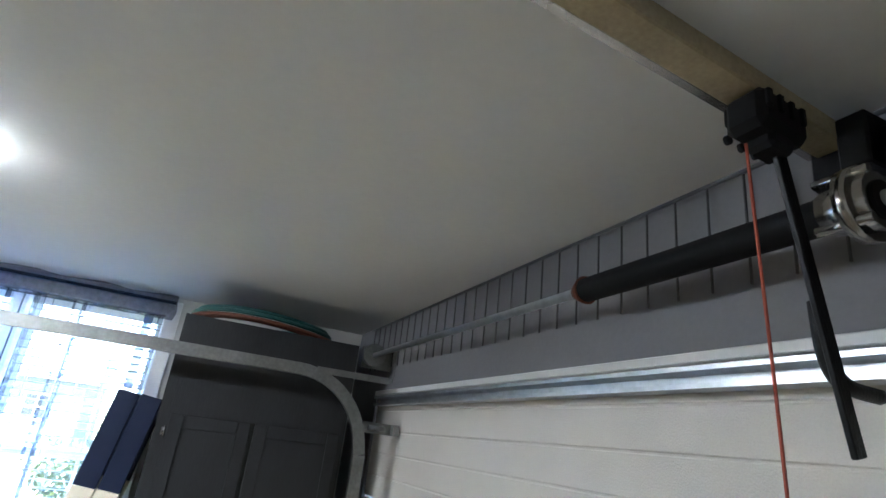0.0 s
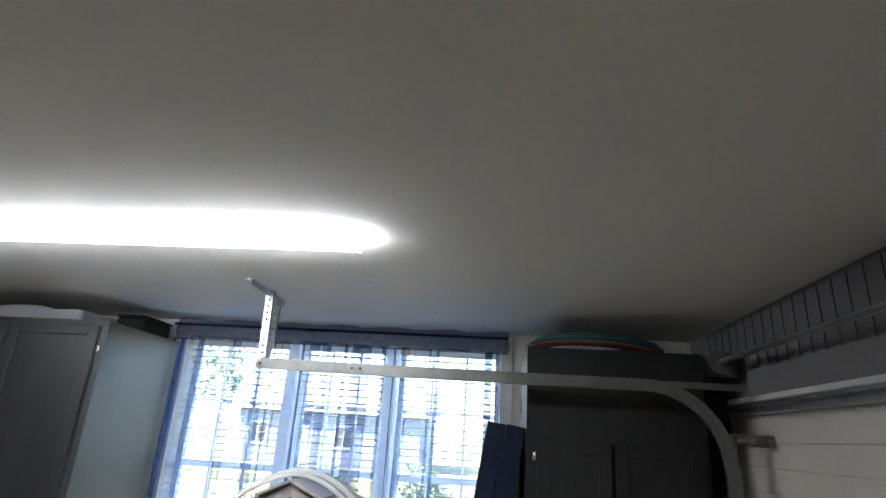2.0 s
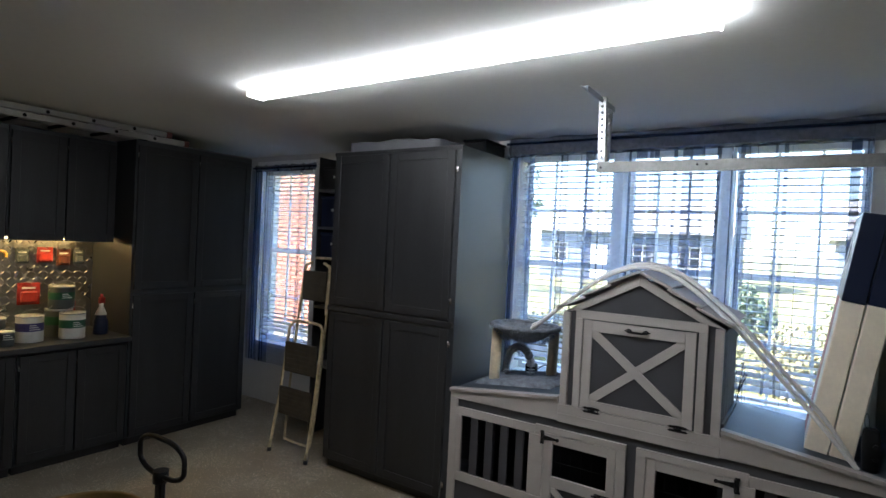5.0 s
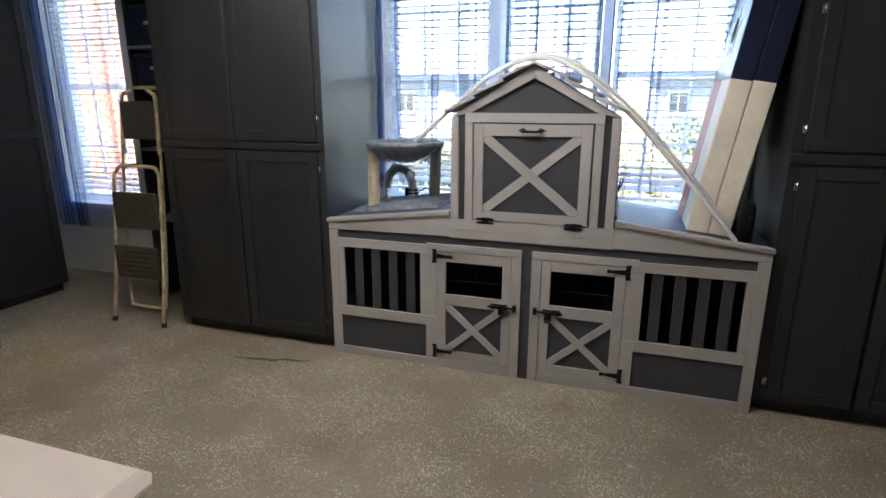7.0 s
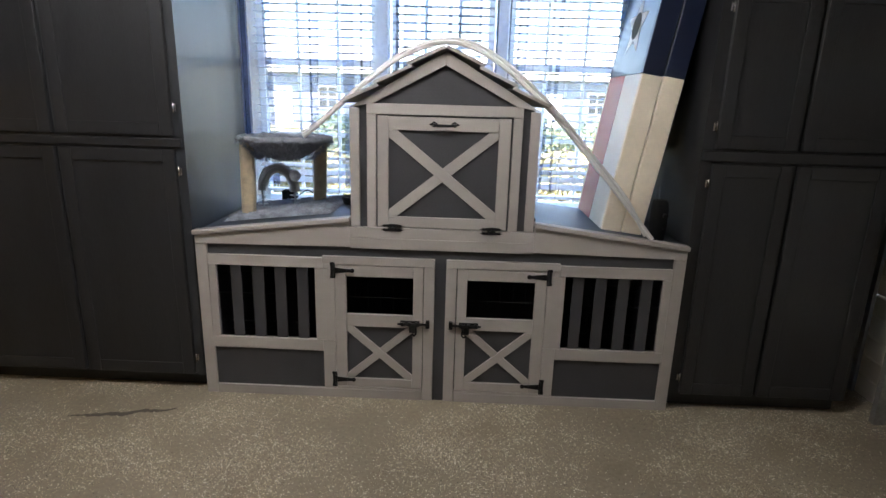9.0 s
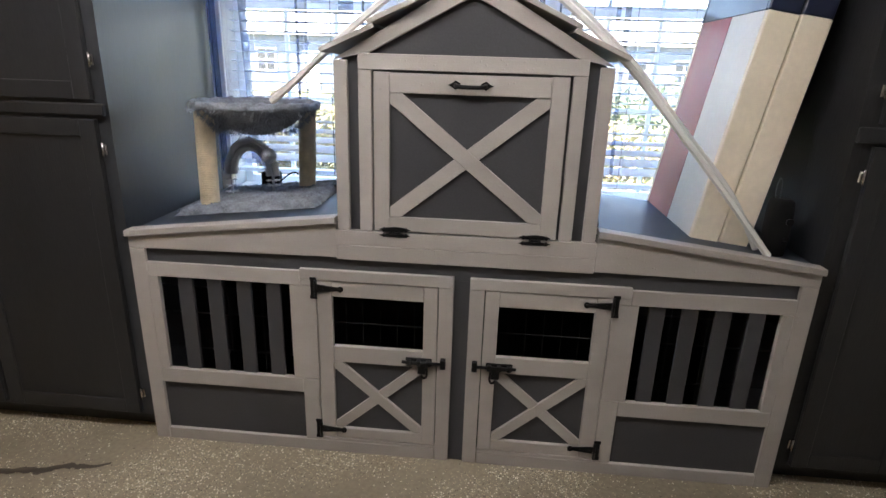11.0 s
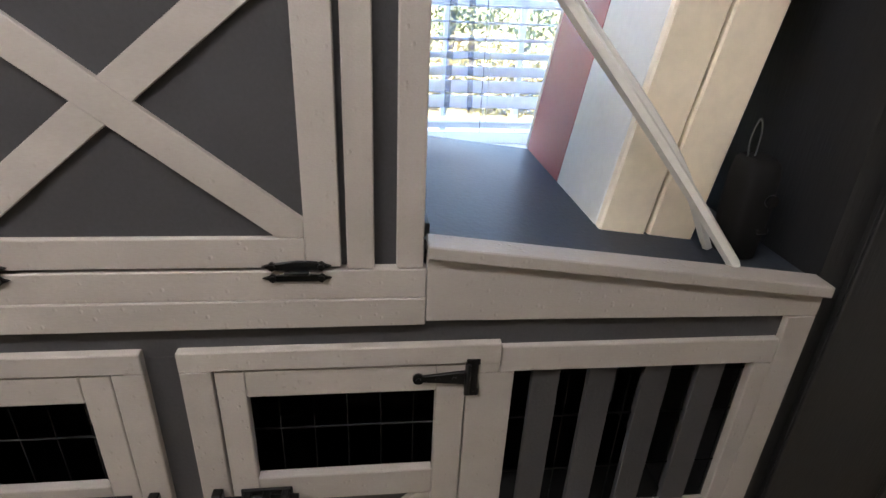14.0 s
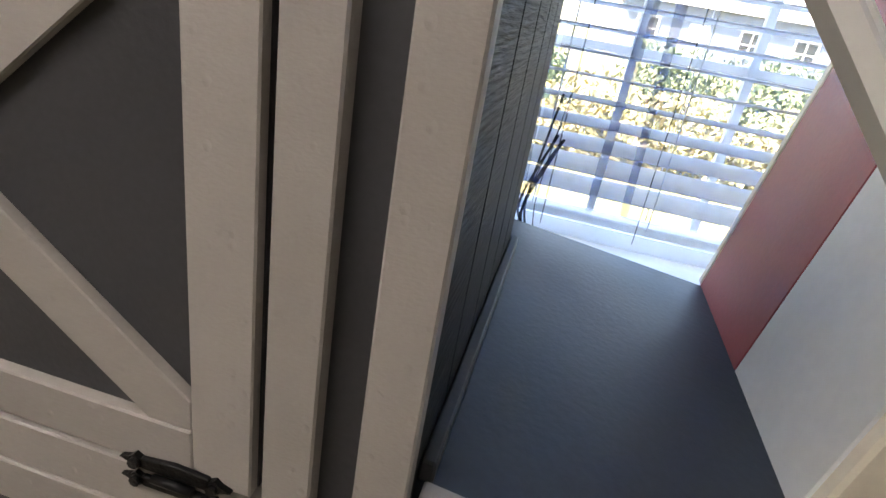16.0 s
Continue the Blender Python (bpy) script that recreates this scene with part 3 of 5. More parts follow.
perforated((-0.60, 0.42, 2.500), (-0.585, 0.745, 2.500), 0.036, bm, True)
part("ceiling_angle", bm, STEEL_DULL, opener)
for y in (0.52, 0.74):
    bm = bmesh.new()
    perforated((-0.92, y - 0.05, 2.47), (-0.92, y - 0.05, H), 0.03, bm, True)
    part("hanger", bm, STEEL_DULL, opener)

# ceiling tube light
lamp = thing("tube_light", (-0.92, 2.0, H), "long white ceiling tube light, switched on", "ceiling light")
part("pan", box(-2.05, 0.22, 1.965, 2.025, H - 0.02, H - 0.001, 0.002), WHITE, lamp)
bm = bmesh.new()
prof = [(-0.058, H - 0.003), (-0.058, H - 0.03), (-0.050, H - 0.043), (-0.03, H - 0.052), (0.03, H - 0.052), (0.050, H - 0.043), (0.058, H - 0.03), (0.058, H - 0.003)]
va = [bm.verts.new((-2.06, 1.995 + u, z)) for u, z in prof]
ff = bm.faces.new(va)
for v in bmesh.ops.extrude_face_region(bm, geom=[ff])["geom"]:
    if isinstance(v, bmesh.types.BMVert):
        v.co.x = 0.23
bmesh.ops.recalc_face_normals(bm, faces=bm.faces[:])
part("lens", bm, TUBE, lamp, "glowing white lens")
for x in (-2.072, 0.231):
    part("end_cap", box(x, x + 0.011, 1.938, 2.052, H - 0.05, H - 0.003, 0.004), TUBE, lamp)


# ---- windows, blinds, curtains ----
def window(name, w, lights, mid, label):
    """A white framed window: casing, sashes with meeting rail and muntins, panes."""
    x0, x1, z0, z1 = w
    win = thing(name, ((x0 + x1) / 2, WY1 + 0.1, z0), label, "window", kind="structure")
    bm = bmesh.new()
    for a, b, c, d in ((x0 - 0.075, x0, z0 - 0.0, z1 + 0.085), (x1, x1 + 0.075, z0 - 0.0, z1 + 0.085), (x0, x1, z1, min(z1 + 0.085, H - 0.003))):
        box(a, b, WY1 - 0.018, WY1 - 0.001, c, min(d, H - 0.003), 0.003, bm=bm)
    part("casing", bm, WHITE, win)
    part("window_sill", box(x0 - 0.03, x1 + 0.03, WY1 - (0.093 if lights else 0.004), WY1 + 0.12, z0 - 0.03, z0 + 0.006, 0.003), WHITE, win)
    edges = [x0] + [l for l in lights] + [x1]
    for i in range(len(edges) - 1):
        a, b = edges[i] + (0.04 if i else 0.0), edges[i + 1] - (0.04 if i < len(edges) - 2 else 0.0)
        fr = bmesh.new()
        for c in (a, b - 0.035):
            box(c, c + 0.035, WY1 + 0.12, WY1 + 0.17, z0, z1, bm=fr)
        for c in (z0, mid - 0.02, z1 - 0.04):
            box(a + 0.035, b - 0.035, WY1 + 0.122, WY1 + 0.168, c, c + 0.04, bm=fr)
        cols = 3 if b - a > 0.5 else 2
        sash = part("window_frame", fr, VINYL, win)
        for k in range(1, cols):
            xm = a + (b - a) * k / cols
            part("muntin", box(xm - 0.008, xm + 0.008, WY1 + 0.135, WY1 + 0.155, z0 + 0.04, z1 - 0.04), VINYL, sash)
        for zz in (z0 + (mid - z0) * 0.5, mid + (z1 - mid) * 0.5):
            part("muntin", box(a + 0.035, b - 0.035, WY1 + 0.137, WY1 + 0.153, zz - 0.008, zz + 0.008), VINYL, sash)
        for c, d in ((z0 + 0.03, mid), (mid, z1 - 0.03)):
            one = bmesh.new()
            one.faces.new([one.verts.new(q) for q in ((a + 0.02, WY1 + 0.145, c), (b - 0.02, WY1 + 0.145, c), (b - 0.02, WY1 + 0.145, d), (a + 0.02, WY1 + 0.145, d))])
            p = part("pane", one, GLASS, win)
            p.visible_shadow = False
        if i < len(edges) - 2:
            part("mullion", box(edges[i + 1] - 0.03, edges[i + 1] + 0.03, WY1 + 0.02, WY1 + 0.18, z0, z1, 0.003), VINYL, win)
    return win


window("window_1", W1, [-0.60, 0.06], 1.60, "white triple sash window behind blinds and sheer curtains")
window("window_2", W2, [], 1.55, "narrow white sash window behind a blind")


def blind(x0, x1, z0, z1, y, tilt, label):
    """Headrail, slats on ladder cords and a bottom rail."""
    b = thing("window_blind", ((x0 + x1) / 2, y, z1), label, "blind", "window blinds")
    part("headrail", box(x0, x1, y - 0.025, y + 0.025, z1 - 0.045, z1, 0.003), VINYL, b)
    pitch, ww = 0.042, 0.048
    z = z1 - 0.075
    me = None
    while z > z0 + 0.04:
        if me is None:
            one = bmesh.new()
            cs, sn = math.cos(radians(tilt)), math.sin(radians(tilt))
            rows = []
            for k in range(4):
                u = (k / 3 - 0.5) * ww
                crown = 0.003 * (1 - (2 * u / ww) ** 2)
                rows.append([(u * cs - crown * sn, u * sn + crown * cs), (u * cs - (crown - 0.0028) * sn, u * sn + (crown - 0.0028) * cs)])
            ring = [r[0] for r in rows] + [r[1] for r in rows[::-1]]
            va = [one.verts.new((-(x1 - x0) / 2 + 0.004, p, q)) for p, q in ring]
            vb = [one.verts.new(((x1 - x0) / 2 - 0.004, p, q)) for p, q in ring]
            for k in range(8):
                one.faces.new((va[k], va[(k + 1) % 8], vb[(k + 1) % 8], vb[k]))
            one.faces.new(va[::-1])
            one.faces.new(vb)
            bmesh.ops.recalc_face_normals(one, faces=one.faces[:])
            me = bpy.data.meshes.new("slat")
            one.to_mesh(me)
            one.free()
            me.materials.append(VINYL)
        s = new("slat", me)
        s.parent = b
        s.location = (0, 0, z - z1)
        # the slack lower slats hang more steeply
        s.rotation_euler = (radians(38) * max(0.0, min(1.0, (z0 + 0.27 - z) / 0.15)), 0, 0)
        z -= pitch
    part("bottom_rail", box(x0, x1, y - 0.025, y + 0.025, z0, z0 + 0.018, 0.003), VINYL, b)
    for fx in (0.14, 0.5, 0.86):
        x = x0 + (x1 - x0) * fx
        bm = rod((x, y - 0.026, z0 + 0.01), (x, y - 0.026, z1 - 0.03), 0.0011, n=5)
        rod((x, y + 0.026, z0 + 0.01), (x, y + 0.026, z1 - 0.03), 0.0011, n=5, bm=bm)
        part("ladder_cord", bm, VINYL, b)
    return b


BY = WY1 + 0.06
blind(-1.325, -0.645, 0.862, 2.395, BY, -5, "white slatted window blind, lowered and open")
blind(-0.555, 0.015, 0.862, 2.395, BY, -5, "white slatted window blind, lowered and open")
blind(0.105, 0.755, 0.862, 2.395, BY, -5, "white slatted window blind, lowered and open")
blind(-4.265, -3.505, 0.66, 2.365, BY, -5, "white slatted blind in the narrow window")


def curtain_sheet(x0, x1, z0, z1, y, folds, amp, seed, taper=0.0, gather=0.5):
    """A hanging sheet whose folds bunch and loosen along its width."""
    rnd = random.Random(seed)
    one = bmesh.new()
    nu, nv = folds * 9, 16
    ph = [rnd.uniform(0, 6.28) for _ in range(4)]
    grid = []
    for j in range(nv + 1):
        v = j / nv
        z = z1 + (z0 - z1) * v
        row = []
        for i in range(nu + 1):
            u = i / nu
            g = u + gather / folds * (math.sin(6.2832 * folds * 0.5 * u + ph[0]) * 0.45 + math.sin(6.2832 * folds * 0.23 * u + ph[1]) * 0.8)
            x = x0 + (x1 - x0) * g * (1 - taper * v) + min(0.012, 0.12 * abs(x1 - x0)) * v * math.sin(5 * v + ph[2] + 9 * u)
            a = amp * (0.55 + 0.45 * math.sin(11 * u + ph[3])) * (0.6 + 0.5 * v)
            row.append(one.verts.new((x, y + a * math.sin(6.2832 * folds * u + 0.6 * v), z + (0.006 * math.sin(40 * u) if j == 0 else 0))))
        grid.append(row)
    for a, b in zip(grid, grid[1:]):
        for i in range(nu):
            one.faces.new((a[i], a[i + 1], b[i + 1], b[i])).smooth = True
    return one


cur = thing("sheer_curtain", (-0.28, WY1 - 0.07, 2.46), "navy sheer curtain gathered on a rod across the wide window", "curtain")
part("curtain_rod", rod((-1.42, WY1 - 0.06, 2.47), (0.80, WY1 - 0.06, 2.47), 0.009), IRON, cur)
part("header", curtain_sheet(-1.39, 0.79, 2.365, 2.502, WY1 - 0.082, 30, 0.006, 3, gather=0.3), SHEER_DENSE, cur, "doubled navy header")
for a, b, seed, fo in ((-1.40, -0.94, 5, 8), (-0.96, -0.33, 8, 8), (-0.35, 0.20, 11, 9), (0.18, 0.79, 15, 8)):
    part("panel", curtain_sheet(a, b, 0.92, 2.38, WY1 - 0.055 - 0.006 * (seed % 3), fo, 0.022, seed, gather=0.95), SHEER, cur)
rnd = random.Random(4)
for k in range(9):
    x, y = 0.20 + 0.045 * k, 3.735 + rnd.uniform(-0.015, 0.02)
    part("hem_crease", pipe([(x, y, 0.803), (x + rnd.uniform(0, .06), y + 0.01, 0.806 + rnd.uniform(0, .025)), (x + rnd.uniform(.03, .12), y - 0.005, 0.80 + rnd.uniform(0, .02)), (x + rnd.uniform(.08, .2), y, 0.801)], rnd.uniform(0.002, 0.005), n=6, flat=0.5), SHEER_FOLD, cur)
for k in range(6):
    x = 0.165 + rnd.uniform(0, 0.03)
    part("hem_crease", pipe([(x, 3.725, 0.801), (x + rnd.uniform(-.01, .03), 3.73, 0.84), (x + rnd.uniform(-.01, .02), 3.735, 0.90 + rnd.uniform(0, .04)), (x + 0.035, 3.74, 1.02 + 0.1 * rnd.random())], rnd.uniform(0.002, 0.006), n=6, flat=0.5), SHEER_FOLD, cur)
# separate darkened strips where the gathered cloth looks dark
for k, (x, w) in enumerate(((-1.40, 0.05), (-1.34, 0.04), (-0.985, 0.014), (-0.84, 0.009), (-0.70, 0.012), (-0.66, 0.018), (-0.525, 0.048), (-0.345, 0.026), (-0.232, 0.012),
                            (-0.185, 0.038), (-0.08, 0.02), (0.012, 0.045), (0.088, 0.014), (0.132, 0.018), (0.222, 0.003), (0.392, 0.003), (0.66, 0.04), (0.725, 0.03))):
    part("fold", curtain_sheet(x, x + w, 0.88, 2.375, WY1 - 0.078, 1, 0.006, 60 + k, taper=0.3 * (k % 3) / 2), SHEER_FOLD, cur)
cur2 = thing("sheer_curtain", (-3.9, WY1 - 0.06, 2.38), "navy sheer curtain gathered on a rod over the narrow window", "curtain")
part("curtain_rod", rod((-4.36, WY1 - 0.06, 2.385), (-3.44, WY1 - 0.06, 2.385), 0.009), IRON, cur2)
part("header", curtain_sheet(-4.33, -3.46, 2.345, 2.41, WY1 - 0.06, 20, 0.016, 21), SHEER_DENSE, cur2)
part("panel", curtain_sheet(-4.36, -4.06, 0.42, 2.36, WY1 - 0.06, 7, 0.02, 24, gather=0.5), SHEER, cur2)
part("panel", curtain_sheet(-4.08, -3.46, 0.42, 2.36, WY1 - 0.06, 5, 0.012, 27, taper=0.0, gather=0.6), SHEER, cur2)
# the same darkened strips on the narrow window's curtain
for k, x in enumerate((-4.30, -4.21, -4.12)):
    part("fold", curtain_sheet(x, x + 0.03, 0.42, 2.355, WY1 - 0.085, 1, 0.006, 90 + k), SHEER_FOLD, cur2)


# ---- dog kennel shaped like a barn ----
K = -0.2195
FY = 3.0
kennel = thing("dog_kennel", (K, 3.3, 0), "greige and charcoal barn-style wooden dog kennel with crossbuck doors", "dog kennel")


def mx(x, side):
    """Mirror x about the kennel's middle for the second side; the outer bays are a little uneven."""
    middle = -0.234 if x < -1.2 else -0.2245 if x < -0.79 else K
    return x if side == 0 else 2 * middle - x


def kbox(name, x0, x1, z0, z1, side, mat, y0=FY, y1=FY + 0.02, bev=0.0018, parent=None, label=""):
    a, b = sorted((mx(x0, side), mx(x1, side)))
    return part(name, box(a, b, y0, y1, z0, z1, bev), mat, parent or kennel, label)


def strap_hinge(x, z, d, parent):
    """A black T-strap hinge: plate, tapered strap, bolts."""
    bm = box(min(x, x + d * -0.018), max(x, x + d * -0.018), FY - 0.006, FY, z - 0.03, z + 0.03, 0.0015)
    for s in (-1, 1):
        box(x - d * 0.009 - 0.012, x - d * 0.009 + 0.012, FY - 0.0055, FY, z + s * 0.032 - 0.007, z + s * 0.032 + 0.007, 0.002, bm=bm)
    prism([(x, z - 0.014), (x + d * 0.075, z - 0.006), (x + d * 0.075, z + 0.006), (x, z + 0.014)], FY - 0.006, FY, 0.001, bm=bm)
    rod((x + d * 0.082, FY - 0.006, z), (x + d * 0.082, FY, z), 0.010, n=12, bm=bm)
    rod((x, FY - 0.008, z - 0.03), (x, FY - 0.008, z + 0.03), 0.005, n=10, bm=bm)
    for u in (0.022, 0.05, 0.082):
        rod((x + d * u, FY - 0.009, z), (x + d * u, FY - 0.005, z), 0.004, n=8, bm=bm)
    part("strap_hinge", bm, IRON, parent)


def slide_bolt(x, z, d, parent):
    """A black slide bolt with keeper and drop latch."""
    bm = box(min(x, x + d * 0.09), max(x, x + d * 0.09), FY - 0.006, FY, z - 0.014, z + 0.014, 0.002)
    rod((x - d * 0.012, FY - 0.012, z), (x + d * 0.135, FY - 0.012, z), 0.0055, n=10, bm=bm)
    for u in (0.012, 0.045, 0.078):
        box(x + d * u - 0.007, x + d * u + 0.007, FY - 0.02, FY, z - 0.010, z + 0.010, 0.002, bm=bm)
    box(x + d * 0.06 - 0.017, x + d * 0.06 + 0.017, FY - 0.018, FY - 0.002, z - 0.042, z + 0.002, 0.003, bm=bm)
    pipe([(x + d * 0.072, FY - 0.018, z - 0.012), (x + d * 0.075, FY - 0.022, z - 0.04), (x + d * 0.066, FY - 0.022, z - 0.052), (x + d * 0.056, FY - 0.02, z - 0.042)], 0.004, n=8, bm=bm)
    box(x + d * 0.128 - 0.009, x + d * 0.128 + 0.009, FY - 0.02, FY, z - 0.017, z + 0.019, 0.002, bm=bm)
    part("slide_bolt", bm, IRON, parent)


def fancy_hinge(x, z):
    """A small spear-ended butterfly hinge across the door's bottom edge."""
    bm = bmesh.new()
    for s in (0.0095, -0.0095):
        zz = z + s
        prism([(x - 0.03, zz - 0.006), (x + 0.03, zz - 0.006), (x + 0.034, zz), (x + 0.03, zz + 0.005 + 0.002 * (s > 0)), (x, zz + 0.009 if s > 0 else zz + 0.006), (x - 0.03, zz + 0.005), (x - 0.034, zz)], FY - 0.005, FY, 0.001, bm=bm)
        for d in (-1, 1):
            prism([(x + d * 0.028, zz - 0.003), (x + d * 0.036, zz - 0.0075), (x + d * 0.041, zz - 0.003), (x + d * 0.05, zz), (x + d * 0.041, zz + 0.003), (x + d * 0.036, zz + 0.0075), (x + d * 0.028, zz + 0.003)], FY - 0.005, FY, 0.0, bm=bm)
            rod((x + d * 0.035, FY - 0.009, zz), (x + d * 0.035, FY - 0.004, zz), 0.0048, n=8, bm=bm)
    rod((x - 0.018, FY - 0.007, z), (x + 0.018, FY - 0.007, z), 0.004, n=8, bm=bm)
    part("butterfly_hinge", bm, IRON, kennel)


def clipped(a, b, width, x0, x1, z0, z1, y0, y1):
    """A diagonal board from a to b, trimmed to the frame round it."""
    d = Vector((b[0] - a[0], b[1] - a[1])).normalized()
    s = Vector((-d.y, d.x)) * width / 2
    a, b = Vector(a) - d * 0.1, Vector(b) + d * 0.1
    poly = [a + s, b + s, b - s, a - s]
    for axis, lim, keep in ((0, x0, 1), (0, x1, -1), (1, z0, 1), (1, z1, -1)):
        out = []
        for i, p in enumerate(poly):
            q = poly[(i + 1) % len(poly)]
            u, w = (p[axis] - lim) * keep, (q[axis] - lim) * keep
            if u >= 0:
                out.append(p)
            if u * w < 0:
                out.append(p + (q - p) * (u / (u - w)))
        poly = out
    return prism([tuple(p) for p in poly], y0, y1, 0.0012)


# carcass; the insides' shade is put into their near-black colour
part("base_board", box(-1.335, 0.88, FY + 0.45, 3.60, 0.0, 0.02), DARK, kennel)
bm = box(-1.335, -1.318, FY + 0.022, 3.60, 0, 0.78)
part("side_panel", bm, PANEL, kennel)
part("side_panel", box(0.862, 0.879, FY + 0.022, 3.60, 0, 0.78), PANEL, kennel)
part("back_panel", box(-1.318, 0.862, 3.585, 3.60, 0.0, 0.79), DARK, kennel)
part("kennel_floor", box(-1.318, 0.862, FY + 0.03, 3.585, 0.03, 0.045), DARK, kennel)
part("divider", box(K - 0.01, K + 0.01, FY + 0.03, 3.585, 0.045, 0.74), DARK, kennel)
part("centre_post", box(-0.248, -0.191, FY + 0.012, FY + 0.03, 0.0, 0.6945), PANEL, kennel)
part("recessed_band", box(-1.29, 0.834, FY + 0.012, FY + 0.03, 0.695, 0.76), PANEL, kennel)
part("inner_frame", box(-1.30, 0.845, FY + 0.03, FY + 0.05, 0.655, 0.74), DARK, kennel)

for s in (0, 1):
    d = 1 if s == 0 else -1
    kbox("corner_stile", -1.342, -1.2895, 0.0, 0.748, s, TRIM_V)
    kbox("bottom_rail", -1.289, -0.296, 0.0, 0.046, s, TRIM)
    kbox("lower_panel", -1.290, -0.766, 0.046, 0.242, s, PANEL, FY + 0.012, FY + 0.022)
    kbox("mid_rail", -1.289, -0.765, 0.241, 0.297, s, TRIM)
    kbox("top_rail", -1.289, -0.760, 0.651, 0.702, s, TRIM)
    kbox("inner_stile", -1.289, -1.255, 0.298, 0.650, s, TRIM_V)
    kbox("jamb", -0.797, -0.7055, 0.298, 0.650, s, TRIM_V, FY + 0.001)
    kbox("jamb", -0.7645, -0.7055, 0.047, 0.2965, s, TRIM_V)
    kbox("jamb", -0.7595, -0.7055, 0.651, 0.673, s, TRIM_V)
    kbox("door_head", -0.7595, -0.2455, 0.674, 0.711, s, TRIM, FY - 0.004)
    kbox("door_post", -0.294, -0.2455, 0.003, 0.6735, s, TRIM_V, FY - 0.003)
    kbox("door_sill", -0.7045, -0.2955, 0.047, 0.059, s, TRIM)
    # slats of the barred window
    for k in range(4):
        x = -1.193 + k * 0.103
        kbox("slat", x, x + 0.05, 0.285, 0.66, s, PANEL, FY + 0.013, FY + 0.026, 0.001)
    bm = bmesh.new()
    for zz in (0.36, 0.50, 0.60):
        a, b = sorted((mx(-1.29, s), mx(-0.26, s)))
        rod((a, FY + 0.052, zz), (b, FY + 0.052, zz), 0.0022, n=6, bm=bm)
    for k in range(17):
        xx = mx(-1.28 + 0.06 * k, s)
        rod((xx, FY + 0.056, 0.06), (xx, FY + 0.056, 0.66), 0.0012, n=5, bm=bm)
    part("wire_screen", bm, IRON, kennel)
    # crossbuck door
    door = kbox("door", -0.7035, -0.653, 0.063, 0.671, s, TRIM_V, FY, FY + 0.02)
    kbox("stile", -0.343, -0.297, 0.063, 0.671, s, TRIM_V, parent=door)
    kbox("top_rail", -0.6525, -0.3435, 0.617, 0.671, s, TRIM, parent=door)
    kbox("mid_rail", -0.6525, -0.3435, 0.373, 0.433, s, TRIM, parent=door)
    kbox("foot_rail", -0.6525, -0.3435, 0.063, 0.104, s, TRIM, parent=door)
    kbox("crossbuck_panel", -0.6525, -0.3435, 0.104, 0.373, s, PANEL, FY + 0.014, FY + 0.02, 0, parent=door)
    a, b = mx(-0.652, s), mx(-0.344, s)
    lo, hi = min(a, b), max(a, b)
    part("crossbuck_board", clipped((a, 0.372), (b, 0.105), 0.036, lo, hi, 0.105, 0.372, FY + 0.001, FY + 0.014), TRIM, door)
    part("crossbuck_board", clipped((a, 0.105), (b, 0.372), 0.036, lo, hi, 0.105, 0.372, FY + 0.003, FY + 0.0137), TRIM, door)
    strap_hinge(mx(-0.7045, s), 0.645, d, door)
    strap_hinge(mx(-0.7045, s), 0.098, d, door)
    slide_bolt(mx(-0.401, s), 0.398, d, door)
    # sloping fascia and capped shelf
    xs = [mx(-1.342, s), mx(-0.631, s)]
    part("fascia", prism([(xs[0], 0.749), (xs[1], 0.757), (xs[1], 0.871), (xs[0], 0.789)], FY, FY + 0.02, 0.0015), TRIM, kennel)
    part("cap_strip", prism([(mx(-1.347, s), 0.7895), (xs[1], 0.872), (xs[1], 0.894), (mx(-1.347, s), 0.811)], FY - 0.012, FY + 0.038, 0.002), TRIM, kennel)
    part("shelf", prism([(mx(-1.345, s), 0.785), (mx(-0.60, s), 0.871), (mx(-0.60, s), 0.885), (mx(-1.345, s), 0.801)], FY + 0.0385, 3.70), SHELF, kennel, "dark grey sloping shelf top")

